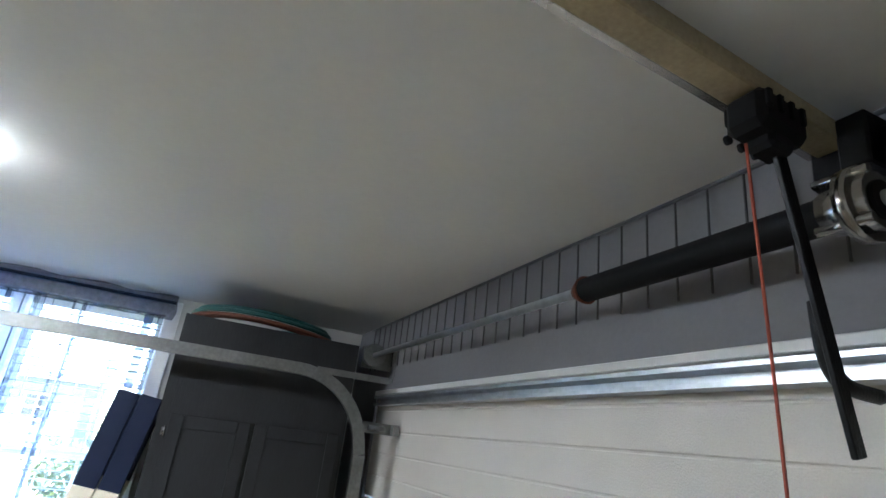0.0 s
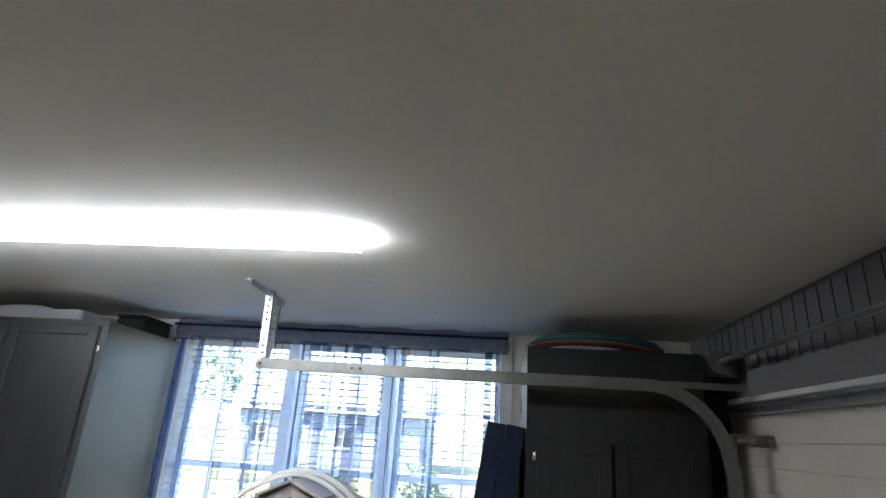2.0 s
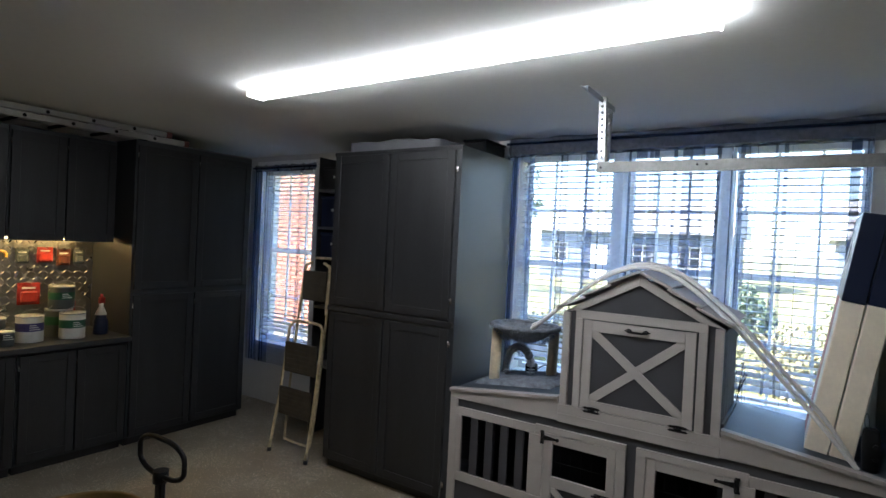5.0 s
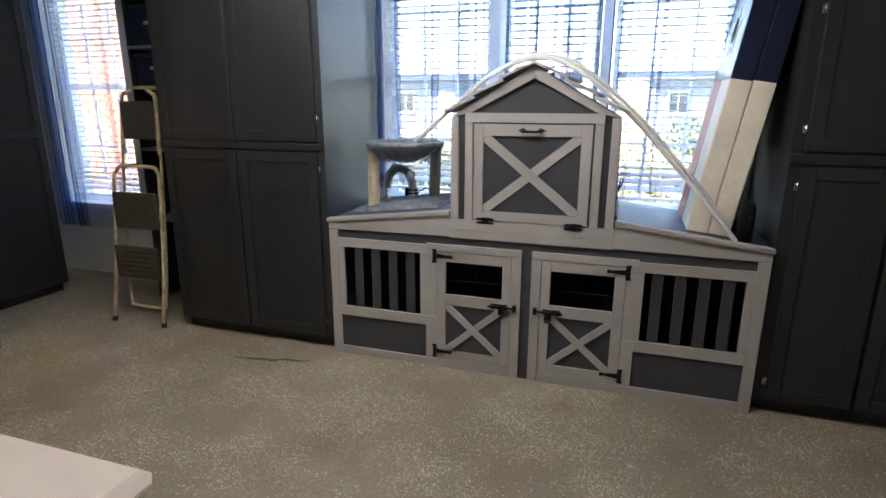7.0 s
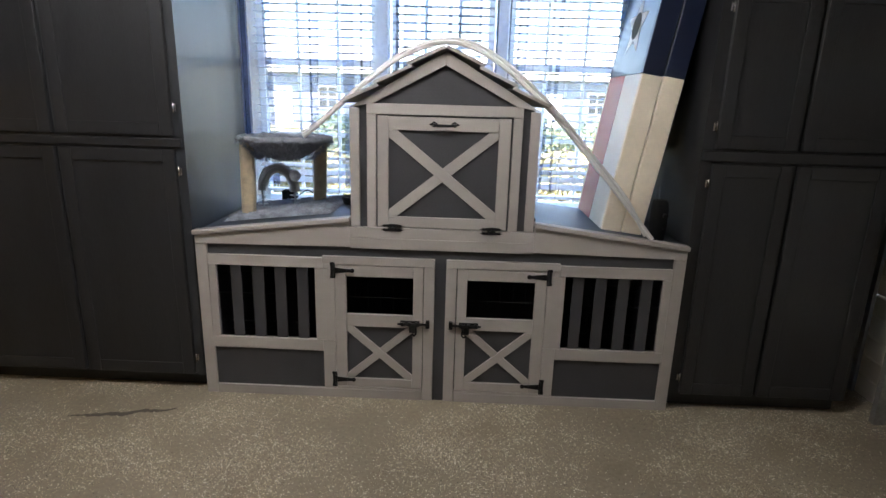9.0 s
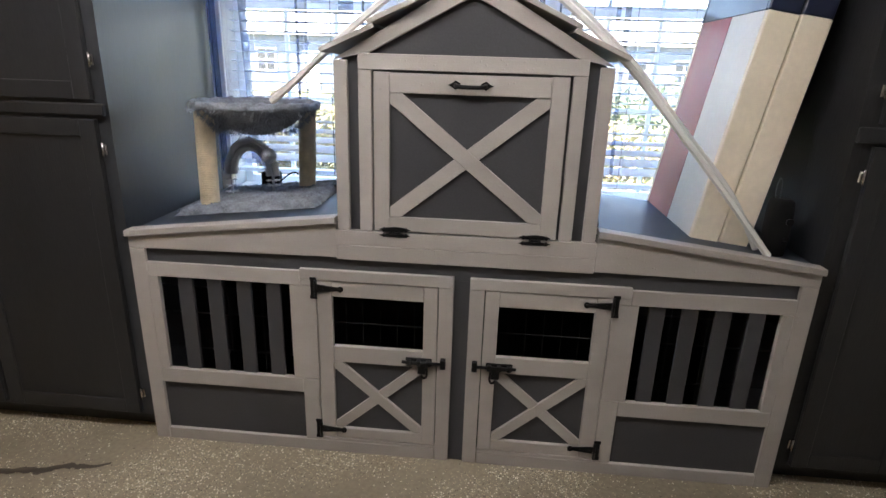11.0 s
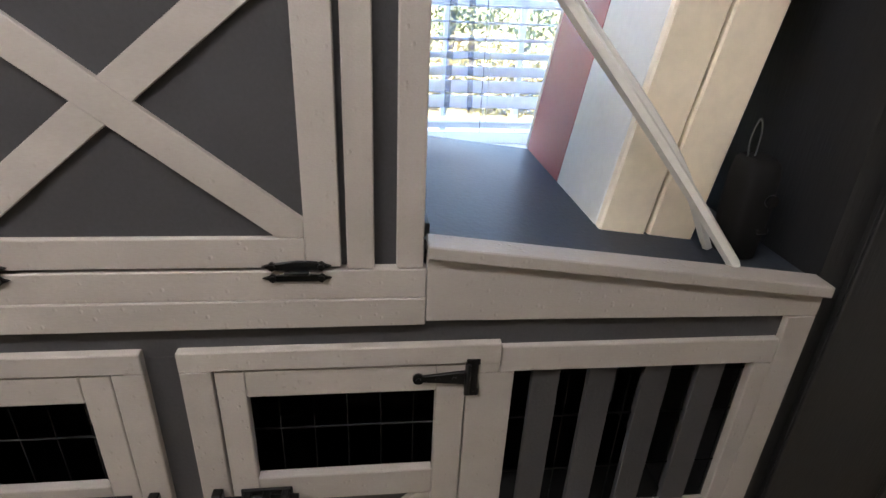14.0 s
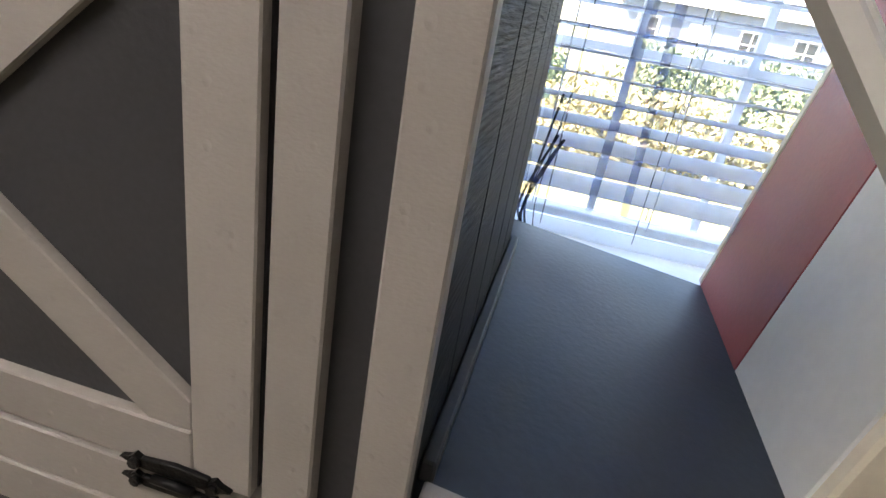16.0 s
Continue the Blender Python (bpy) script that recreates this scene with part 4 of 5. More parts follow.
# centre fascia boards and upper house
part("centre_fascia", box(-0.6305, 0.1912, FY - 0.001, FY + 0.02, 0.8015, 0.851, 0.0015), TRIM, kennel)
part("centre_fascia", box(-0.6305, 0.1912, FY - 0.003, FY + 0.02, 0.752, 0.801, 0.0015), TRIM, kennel)
part("house_front", prism([(-0.62, 0.85), (0.178, 0.85), (0.178, 1.362), (K, 1.592), (-0.62, 1.362)], FY + 0.018, FY + 0.03), PANEL, kennel)
for s in (0, 1):
    kbox("corner_post", -0.625, -0.585, 0.852, 1.368, s, TRIM_V)
    kbox("door_stile", -0.552, -0.512, 0.852, 1.342, s, TRIM_V, FY, FY + 0.018)
    # side wall of planks
    for k in range(5):
        a, b = sorted((mx(-0.623, s), mx(-0.607, s)))
        part("side_plank", box(a, b, FY + 0.0215 + k * 0.108, FY + 0.127 + k * 0.108, 0.86, 1.35, 0.002), BLACK_BOARD, kennel)
    a, b = sorted((mx(-0.637, s), mx(-0.6245, s)))
    part("side_batten", box(a, b, FY + 0.04, 3.55, 0.887, 0.909, 0.002), PANEL, kennel)
    # rake board along the gable
    part("rake_board", prism([(K, 1.603), (mx(-0.625, s), 1.369), (mx(-0.520, s), 1.389), (K, 1.547)], FY, FY + 0.0175, 0.0015), TRIM, kennel)
    # stepped roof boards
    t = Vector((mx(-0.636, s) - K, 1.382 - 1.616))
    for k in range(3):
        u0, u1 = k / 3, (k + 1) / 3 + 0.03
        lift = 0.012
        p0, p1 = Vector((K, 1.616)) + t * u0, Vector((K, 1.616)) + t * u1
        nrm = Vector((-t.y, t.x)).normalized()
        nrm = nrm if nrm.y > 0 else -nrm
        q0, q1 = p0 - nrm * 0.004, p1 + nrm * lift
        part("roof_board", prism([tuple(q0), tuple(q1), tuple(q1 + nrm * 0.014), tuple(q0 + nrm * 0.014)], FY - 0.03, 3.575, 0.0015), TRIM, kennel)
part("house_back", prism([(-0.62, 0.85), (0.178, 0.85), (0.178, 1.362), (K, 1.592), (-0.62, 1.362)], 3.562, 3.574), PANEL, kennel)
part("gable_rail", box(-0.552, 0.113, FY - 0.001, FY + 0.0175, 1.343, 1.388, 0.0015), TRIM, kennel)
hd = part("hatch_door", box(-0.5065, 0.0645, FY + 0.012, FY + 0.0178, 0.857, 1.338), PANEL, kennel, "charcoal hatch door with greige crossbuck")
part("stile", box(-0.506, -0.458, FY, FY + 0.012, 0.856, 1.338, 0.0015), TRIM_V, hd)
part("stile", box(0.0135, 0.064, FY, FY + 0.012, 0.856, 1.338, 0.0015), TRIM_V, hd)
part("top_rail", box(-0.4575, 0.013, FY, FY + 0.012, 1.279, 1.336, 0.0015), TRIM, hd)
part("foot_rail", box(-0.4575, 0.013, FY, FY + 0.012, 0.856, 0.903, 0.0015), TRIM, hd)
part("crossbuck_board", clipped((-0.452, 1.274), (0.006, 0.908), 0.046, -0.4575, 0.013, 0.9035, 1.2785, FY + 0.001, FY + 0.012), TRIM, hd)
part("crossbuck_board", clipped((-0.452, 0.908), (0.006, 1.274), 0.046, -0.4575, 0.013, 0.9035, 1.2785, FY + 0.0032, FY + 0.0117), TRIM, hd)
bm = pipe([(K - 0.045, FY - 0.004, 1.307), (K - 0.03, FY - 0.022, 1.303), (K + 0.03, FY - 0.022, 1.303), (K + 0.045, FY - 0.004, 1.307)], 0.0065, n=8)
for d in (-1, 1):
    prism([(K + d * 0.03, 1.3), (K + d * 0.045, 1.294), (K + d * 0.055, 1.302), (K + d * 0.068, 1.307), (K + d * 0.055, 1.312), (K + d * 0.045, 1.32), (K + d * 0.03, 1.313)], FY - 0.005, FY, bm=bm)
part("pull_handle", bm, IRON, hd)
fancy_hinge(-0.440, 0.852)
fancy_hinge(0.0, 0.850)

# flexible white strips bent over the roof
for dx, dy, dz, foot_y, r, wide in ((0.0, 0.0, 0.0, 3.04, 0.0115, 0.95), (0.015, 0.045, 0.014, 3.115, 0.011, 0.8), (0.012, 0.066, 0.024, 3.135, 0.005, 0.8)):
    pts = [(0.722 - 0.5 * dx, foot_y, 0.829), (0.59 + dx, 3.045 + dy, 0.985 + dz), (0.434 + dx, 3.045 + dy, 1.158 + dz), (0.21 + dx, 3.05 + dy, 1.395 + dz), (-0.035 + dx, 3.055 + dy, 1.588 + dz),
           (K, 3.06 + dy, 1.642 + dz), (-0.41, 3.06 + dy, 1.582 + dz), (-0.58, 3.06 + dy, 1.46 + dz), (-0.78, 3.065 + dy, 1.288 + dz), (-0.845 - dx, 3.07 + dy, 1.238 + dz)]
    st = thing("flexible_strip", pts[0], "white flexible trim strip bent over the kennel roof", "trim strip", "bent strips")
    bm = pipe(pts, r, n=6, smooth=8, flat=wide)
    for f in bm.faces:
        f.smooth = False
    part("strip", bm, PLASTIC_WHITE, st)


# ---- tall cabinets ----
def hinge_pin(x, y, z, parent, d=1):
    bm = rod((x, y - 0.006, z - 0.022), (x, y - 0.006, z + 0.022), 0.0045, n=8)
    box(x, x + d * 0.012, y - 0.003, y, z - 0.016, z + 0.016, bm=bm) if d > 0 else box(x - 0.012, x, y - 0.003, y, z - 0.016, z + 0.016, bm=bm)
    part("hinge", bm, CHROME, parent, "small chrome hinge")


def shaker(x0, x1, z0, z1, y, parent, name="door"):
    """A framed cabinet door: recessed panel with four frame members, facing -y."""
    d = part(name, box(x0, x1, y - 0.012, y - 0.001, z0, z1, 0.001), CAB, parent)
    w = 0.055
    part("stile", box(x0, x0 + w, y - 0.021, y - 0.0125, z0, z1, 0.002), CAB, d)
    part("stile", box(x1 - w, x1, y - 0.021, y - 0.0125, z0, z1, 0.002), CAB, d)
    part("rail", box(x0 + w + 0.0005, x1 - w - 0.0005, y - 0.0205, y - 0.0125, z0, z0 + w, 0.002), CAB, d)
    part("rail", box(x0 + w + 0.0005, x1 - w - 0.0005, y - 0.0205, y - 0.0125, z1 - w, z1, 0.002), CAB, d)
    return d


CY = 3.035
cabinet = thing("tall_cabinet", (-1.92, 3.4, 0), "tall charcoal painted cabinet with four framed doors", "cabinet")
# body in the lightened charcoal, doors in the plain one
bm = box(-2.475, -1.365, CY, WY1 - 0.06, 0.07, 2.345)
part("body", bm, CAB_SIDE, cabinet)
part("toe_kick", box(-2.46, -1.38, CY + 0.045, WY1 - 0.08, 0.0, 0.07), CAB, cabinet)
for a, b in ((-2.455, -1.945), (-1.925, -1.405)):
    shaker(a, b, 1.225, 2.315, CY, cabinet)
    shaker(a, b, 0.085, 1.165, CY, cabinet)
part("ledge", box(-2.478, -1.372, CY - 0.02, CY - 0.001, 1.175, 1.213, 0.004), CAB, cabinet)
for z in (2.19, 1.345, 1.07, 0.17):
    hinge_pin(-1.392, CY - 0.012, z, cabinet)
part("crown", box(-2.48, -1.36, CY - 0.006, CY - 0.0005, 2.318, 2.345, 0.002), CAB, cabinet)

rcab = thing("tall_cabinet", (1.34, 3.4, 0), "tall charcoal painted cabinet beside the garage door", "cabinet")
part("body", box(0.885, 1.72, CY, WY1 - 0.06, 0.07, 2.315), CAB, rcab)
part("toe_kick", box(0.90, 1.70, CY + 0.045, WY1 - 0.08, 0.0, 0.07), CAB, rcab)
for a, b in ((0.935, 1.275), (1.295, 1.69)):
    shaker(a, b, 1.24, 1.875, CY, rcab)
    shaker(a, b, 0.085, 1.175, CY, rcab)
part("ledge", box(0.885, 1.72, CY - 0.016, CY - 0.001, 1.185, 1.23, 0.004), CAB, rcab)
for z in (1.80, 1.33, 1.09, 0.17):
    hinge_pin(0.925, CY - 0.012, z, rcab, -1)

bag = thing("folded_sheet_bundle", (-2.1, 3.3, 2.345), "grey folded plastic sheeting lying on the cabinet", "sheeting")
bm = box(-2.36, -1.58, 3.08, 3.5, 2.347, 2.425)
bmesh.ops.subdivide_edges(bm, edges=bm.edges[:], cuts=14, use_grid_fill=True)
for v in bm.verts:
    lift = (v.co.z - 2.347) / 0.078
    v.co += Vector((0.02 * noise.noise(v.co * 7), 0.02 * noise.noise(v.co * 6 + Vector((3, 0, 0))), (0.02 * noise.noise(v.co * 8) - 0.012) * lift))
for f in bm.faces:
    f.smooth = True
part("sheet", bm, material("grey_plastic_sheet", (0.15, 0.15, 0.16), rough=0.4, vary=0.1, bump=0.2), bag)

crate = thing("plastic_case", (-1.48, 3.5, 2.345), "black plastic case lying on the tall cabinet", "case")
part("body", box(-1.57, -1.39, 3.36, 3.66, 2.346, 2.43, 0.012), BLACK_MATT, crate)
part("lid", box(-1.575, -1.385, 3.355, 3.665, 2.4305, 2.446, 0.006), BLACK_MATT, crate)

coil = thing("hose_coil", (1.25, 3.3, 2.315), "coiled teal and orange hoses lying on the cabinet", "hose")
for k, (m, r, dz) in enumerate(((HOSE_TEAL, 0.33, 0.05), (HOSE_TEAL, 0.31, 0.07), (ORANGE, 0.34, 0.025), (ORANGE, 0.29, 0.025))):
    part("loop", pipe([(1.27 + r * 1.1 * math.cos(a * 0.5236), 3.38 + r * 0.9 * math.sin(a * 0.5236), 2.325 + dz + 0.01 * math.sin(a)) for a in range(13)], 0.011, n=8), m, coil)

# ---- boards leaning beside the window ----


def game_board(x0, name):
    """A leaning board box: painted face, cream edges, star and a dark disc for the round hole."""
    b = thing(name, (x0, 3.47, 0.80), "leaning wooden game board painted navy, white and red with a star", "game board", "game boards")
    lean = math.atan2(0.112, 0.72)
    L, D, th, z0 = 1.125, 0.565, 0.092, 0.8395 - 0.11 * (x0 - 0.524)
    split, red = 0.715, 0.268

    def put(u0, u1, y0, y1, h0, h1, mat, nm, bev=0.002, lab=""):
        one = box(u0, u1, y0, y1, h0, h1, bev)
        bmesh.ops.transform(one, matrix=Matrix.Translation((x0, 0, z0)) @ Matrix.Rotation(lean, 4, "Y"), verts=one.verts)
        return part(nm, one, mat, b, lab)

    yf, yb = 3.162, 3.162 + D
    # front and back edge boards, top and bottom boards
    for ya, yc in ((yf, yf + 0.022), (yb - 0.022, yb)):
        put(0, th, ya, yc, 0, split, CREAM, "edge_board", 0.004)
        put(0, th, ya, yc, split + 0.0005, L, NAVY, "edge_board", 0.004)
    put(0.0125, th, yf + 0.0225, yb - 0.0225, L - 0.03, L, NAVY, "top_board")
    put(0.0125, th, yf + 0.0225, yb - 0.0225, 0, 0.03, CREAM, "foot_board")
    put(0.0005, 0.012, yf + 0.0225, yf + red, 0, split, BOARD_WHITE, "white_field")
    put(0.0005, 0.012, yf + red + 0.0005, yb - 0.0225, 0, split, RED, "red_field")
    put(0.0005, 0.012, yf + 0.0225, yb - 0.0225, split + 0.0005, L, NAVY, "navy_field")
    # star; a flat disc at its middle paints the hole's darkness
    one = bmesh.new()
    c = (yf + D / 2, 0.945)
    pts = []
    for k in range(10):
        r = 0.155 if k % 2 == 0 else 0.066
        a = math.pi / 2 + k * math.pi / 5
        pts.append((c[0] + r * math.cos(a), c[1] + r * math.sin(a)))
    vs = [one.verts.new((-0.001, y, z)) for y, z in pts]
    one.faces.new(vs)
    bmesh.ops.transform(one, matrix=Matrix.Translation((x0, 0, z0)) @ Matrix.Rotation(lean, 4, "Y"), verts=one.verts)
    part("star", one, BOARD_WHITE, b)
    one = bmesh.new()
    bmesh.ops.create_circle(one, cap_ends=True, radius=0.062, segments=32)
    bmesh.ops.transform(one, matrix=Matrix.Translation((x0, 0, z0)) @ Matrix.Rotation(lean, 4, "Y") @ Matrix.Translation((-0.0022, *c)) @ Matrix.Rotation(radians(90), 4, "Y"), verts=one.verts)
    part("hole", one, DARK, b)
    return b


game_board(0.524, "game_board")
game_board(0.621, "game_board")

spk = thing("portable_speaker", (0.775, 3.12, 0.815), "black upright plastic speaker with a carrying cord on the shelf", "speaker")
bm = bmesh.new()
rows = []
for z, w, d in ((0.813, 0.034, 0.030), (0.818, 0.040, 0.036), (0.90, 0.046, 0.040), (0.965, 0.045, 0.038), (0.99, 0.040, 0.033), (0.998, 0.030, 0.024)):
    rows.append([bm.verts.new((0.769 + 0.74 * w * math.copysign(abs(math.cos(a)) ** 0.55, math.cos(a)), 3.12 + d * math.copysign(abs(math.sin(a)) ** 0.55, math.sin(a)), z)) for a in [k * 6.2832 / 28 for k in range(28)]])
for a, b in zip(rows, rows[1:]):
    for k in range(28):
        bm.faces.new((a[k], a[(k + 1) % 28], b[(k + 1) % 28], b[k])).smooth = True
bm.faces.new(rows[0][::-1])
bm.faces.new(rows[-1])
part("body", bm, BLACK_MATT, spk)
part("knob", rod((0.784, 3.081, 0.93), (0.784, 3.074, 0.93), 0.011), IRON, spk)
part("button", box(0.772, 0.796, 3.076, 3.082, 0.868, 0.880, 0.003), IRON, spk)
part("cord", pipe([(0.748, 3.12, 0.99), (0.742, 3.118, 1.03), (0.748, 3.116, 1.062), (0.757, 3.116, 1.04), (0.76, 3.12, 0.99)], 0.0016, n=6), CAN_GREY, spk, "grey carrying cord")

# ---- cat tree ----
tree = thing("cat_tree", (-1.02, 3.41, 0.835), "grey plush cat tree with sisal posts and a hammock", "cat tree")
one = bmesh.new()
bmesh.ops.create_grid(one, x_segments=110, y_segments=80, size=0.5)
slope = math.atan2(0.084, 0.745)
for v in one.verts:
    x, y = v.co.x, v.co.y
    e = min(1.0, (0.5 - max(abs(x), abs(y))) / 0.06)
    wob = 0.012 * noise.noise(Vector((x * 14, y * 14, 3)))
    h = 0.024 * math.sqrt(max(e, 0)) + (0.010 * noise.noise(Vector((x * 60, y * 45, 0))) + 0.007 * noise.noise(Vector((x * 130, y * 100, 5)))) * (0.3 + 0.7 * e)
    v.co = Vector((-1.02 + x * 0.53 + wob, 3.41 + y * 0.44 + wob, 0.839 + (x * 0.53) * math.tan(slope) + max(h, 0.001)))
for f in one.faces:
    f.smooth = True
part("base", one, FUR, tree, "shaggy grey plush base")
for x0, y0, x1, y1 in ((-1.192, 3.287, -1.182, 3.283), (-0.895, 3.525, -0.88, 3.52)):
    bm = rod((x0, y0, 0.825), (x1, y1, 1.19), 0.033, n=20)
    part("post", bm, SISAL, tree, "post wrapped in sisal rope")
    bm = bmesh.new()
    for k in range(52):
        u = k / 52
        p = Vector((x0 + (x1 - x0) * u, y0 + (y1 - y0) * u, 0.845 + 0.342 * u))
        rod(p, p + Vector((0, 0, 0.0042)), 0.0345, n=20, bm=bm)
    part("rope", bm, SISAL, tree)
# hammock: sagging plush bowl with thick rim
one = bmesh.new()
nr, na = 26, 120
grid = []
for j in range(1, nr + 1):
    r = j / nr
    row = []
    for i in range(na):
        a = 6.2832 * i / na
        f = 0.012 * noise.noise(Vector((math.cos(a) * r * 16, math.sin(a) * r * 16, 1))) + 0.006 * noise.noise(Vector((math.cos(a) * r * 40, math.sin(a) * r * 40, 7)))
        z = 1.215 - 0.115 * (1 - r ** 2.2)
        row.append(one.verts.new((-1.01 + (0.212 * r + f) * math.cos(a), 3.335 + (0.19 * r + f) * math.sin(a), z + f)))
    grid.append(row)
for a, b in zip(grid, grid[1:]):
    for i in range(na):
        one.faces.new((a[i], a[(i + 1) % na], b[(i + 1) % na], b[i])).smooth = True
one.faces.new(grid[0])
under = [one.verts.new(v.co - Vector((0, 0, 0.02))) for v in grid[-1]]
for i in range(na):
    one.faces.new((grid[-1][i], grid[-1][(i + 1) % na], under[(i + 1) % na], under[i]))
part("hammock", one, FUR, tree, "sagging grey plush hammock")
one = bmesh.new()
pipe([(-1.01 + 0.216 * math.cos(a * 0.2618), 3.335 + 0.193 * math.sin(a * 0.2618), 1.205) for a in range(25)], 0.015, n=10, bm=one)
for v in one.verts:
    v.co += v.normal * 0 + Vector((1, 1, 1)) * 0.009 * noise.noise(v.co * 45)
part("rim", one, FUR, tree)
rnd = random.Random(7)
strands, faces = [], []
for k in range(5200):
    where = rnd.random()
    if where < 0.55:
        a, r = rnd.uniform(0, 6.2832), rnd.uniform(0.55, 1.08)
        p = Vector((-1.01 + 0.216 * r * math.cos(a), 3.335 + 0.193 * r * math.sin(a), 1.196 - 0.115 * max(0, 1 - r ** 2.2)))
        d = Vector((math.cos(a), math.sin(a), -0.7 - rnd.random()))
    else:
        x, y = rnd.uniform(-0.5, 0.5), rnd.uniform(-0.5, 0.5)
        p = Vector((-1.02 + x * 0.53, 3.41 + y * 0.44, 0.8535 + x * 0.53 * math.tan(slope)))
        d = Vector((rnd.uniform(-1, 1), rnd.uniform(-1, 1) - 0.3, rnd.uniform(0.3, 1)))
    d = (d + Vector((rnd.gauss(0, .35), rnd.gauss(0, .35), rnd.gauss(0, .25)))).normalized() * rnd.uniform(0.012, 0.026)
    s = d.cross(Vector((rnd.random(), rnd.random(), rnd.random()))).normalized() * 0.0016
    i = len(strands)
    strands += [p - s, p + s, p + d]
    faces.append((i, i + 1, i + 2))
me = bpy.data.meshes.new("pile")
me.from_pydata([tuple(v) for v in strands], [], faces)
me.materials.append(FUR)
ob = new("pile", me)
ob.parent = tree
ob.matrix_parent_inverse = Matrix.Translation(-tree.location)
# brush arch and ball toy
arc = [Vector((-1.085 + 0.085 * math.cos(math.pi - a), 3.43, 0.93 + 0.12 * math.sin(a))) for a in [k * math.pi / 24 for k in range(25)]]
arc = [Vector((-1.17, 3.43, 0.835))] + arc + [Vector((-1.0, 3.43, 0.85))]
part("arch_wire", pipe(arc, 0.006, n=6, smooth=2), STEEL, tree)
bm = bmesh.new()
for k in range(1, len(arc) * 4 - 5):
    i, u = divmod(k, 4)
    p = arc[i].lerp(arc[i + 1], u / 4)
    t = (arc[i + 1] - arc[i]).normalized()
    nrm = Vector((-t.z, 0, t.x))
    for ang in range(0, 360, 40):
        w = nrm * math.cos(radians(ang)) + Vector((0, 1, 0)) * math.sin(radians(ang))
        rod(p, p + w * 0.027, 0.0019, n=3, bm=bm)
part("brush_arch", bm, BRISTLE, tree)
part("ball_cord", rod((-0.955, 3.29, 1.11), (-0.955, 3.29, 1.05), 0.0012, n=5), BRISTLE, tree)
one = bmesh.new()
bmesh.ops.create_icosphere(one, subdivisions=4, radius=0.027)
for v in one.verts:
    v.co = v.co * (1 + 0.14 * noise.noise(v.co * 160)) + Vector((-0.955, 3.29, 1.03))
for f in one.faces:
    f.smooth = True
part("ball", one, FUR, tree)

bowl = thing("pet_bowl", (-0.70, 3.42, 0.87), "small dark pet bowl on the kennel shelf", "bowl")
part("body", lathe([(0.05, 0.874), (0.06, 0.906), (0.064, 0.911), (0.058, 0.908), (0.045, 0.882)], -0.70, 3.45), BLACK_PLASTIC, bowl)

adapter = thing("power_adapter", (-1.10, 3.66, 0.83), "small black power adapter with a cord behind the cat tree", "adapter")
part("body", box(-1.14, -1.06, 3.64, 3.69, 0.828, 0.90, 0.008), BLACK_MATT, adapter)
part("cord", pipe([(-1.06, 3.66, 0.86), (-1.0, 3.67, 0.90), (-0.94, 3.66, 0.87), (-0.86, 3.67, 0.862), (-0.78, 3.66, 0.872)], 0.0035, n=6), BLACK_MATT, adapter)

# ---- step ladder ----
lad = thing("step_ladder", (-2.79, 3.0, 0), "folded cream metal step ladder with dark rubber treads", "step ladder")
lx0, lx1 = -3.0, -2.585
part("front_frame", pipe([(lx0, 2.97, 0.02), (lx0 + 0.01, 3.05, 0.5), (lx0 + 0.02, 3.1, 0.93), (lx0 + 0.04, 3.115, 1.0), (lx0 + 0.09, 3.12, 1.03), (lx1 - 0.09, 3.12, 1.03), (lx1 - 0.04, 3.115, 1.0), (lx1 - 0.02, 3.1, 0.93), (lx1 - 0.01, 3.05, 0.5), (lx1, 2.97, 0.02)], 0.012, n=10), LADDER_CREAM, lad)
part("rear_frame", pipe([(lx0 + 0.07, 3.2, 1.46), (lx0 + 0.05, 3.17, 1.1), (lx0 + 0.045, 3.11, 0.5), (lx0 + 0.06, 3.07, 0.13), (lx0 + 0.1, 3.065, 0.09), (lx1 - 0.1, 3.065, 0.09), (lx1 - 0.06, 3.07, 0.13), (lx1 - 0.045, 3.11, 0.5), (lx1 - 0.05, 3.17, 1.1), (lx1 - 0.07, 3.2, 1.46)], 0.010, n=10), LADDER_CREAM, lad)
part("top_hoop", pipe([(lx0 + 0.06, 3.17, 1.1), (lx0 + 0.07, 3.2, 1.44), (lx0 + 0.1, 3.205, 1.49), (lx0 + 0.14, 3.207, 1.505)], 0.012, n=10), LADDER_CREAM, lad)
part("top_hoop", pipe([(lx1 - 0.06, 3.17, 1.1), (lx1 - 0.07, 3.2, 1.44), (lx1 - 0.1, 3.205, 1.49), (lx1 - 0.14, 3.207, 1.505)], 0.012, n=10), LADDER_CREAM, lad)
for z0, z1, y, w in ((1.20, 1.44, 3.17, 0.075), (0.63, 0.87, 3.055, 0.03), (0.30, 0.52, 3.015, 0.03)):
    one = box(lx0 + w, lx1 - w, y, y + 0.02, z0, z1, 0.006)
    tr = part("tread", one, TREAD, lad, "dark ribbed rubber tread")
    bm = bmesh.new()
    for k in range(6):
        zz = z0 + 0.03 + k * (z1 - z0 - 0.06) / 5
        box(lx0 + w + 0.02, lx1 - w - 0.02, y - 0.003, y + 0.001, zz - 0.006, zz + 0.006, bm=bm)
    part("ribs", bm, TREAD, tr)
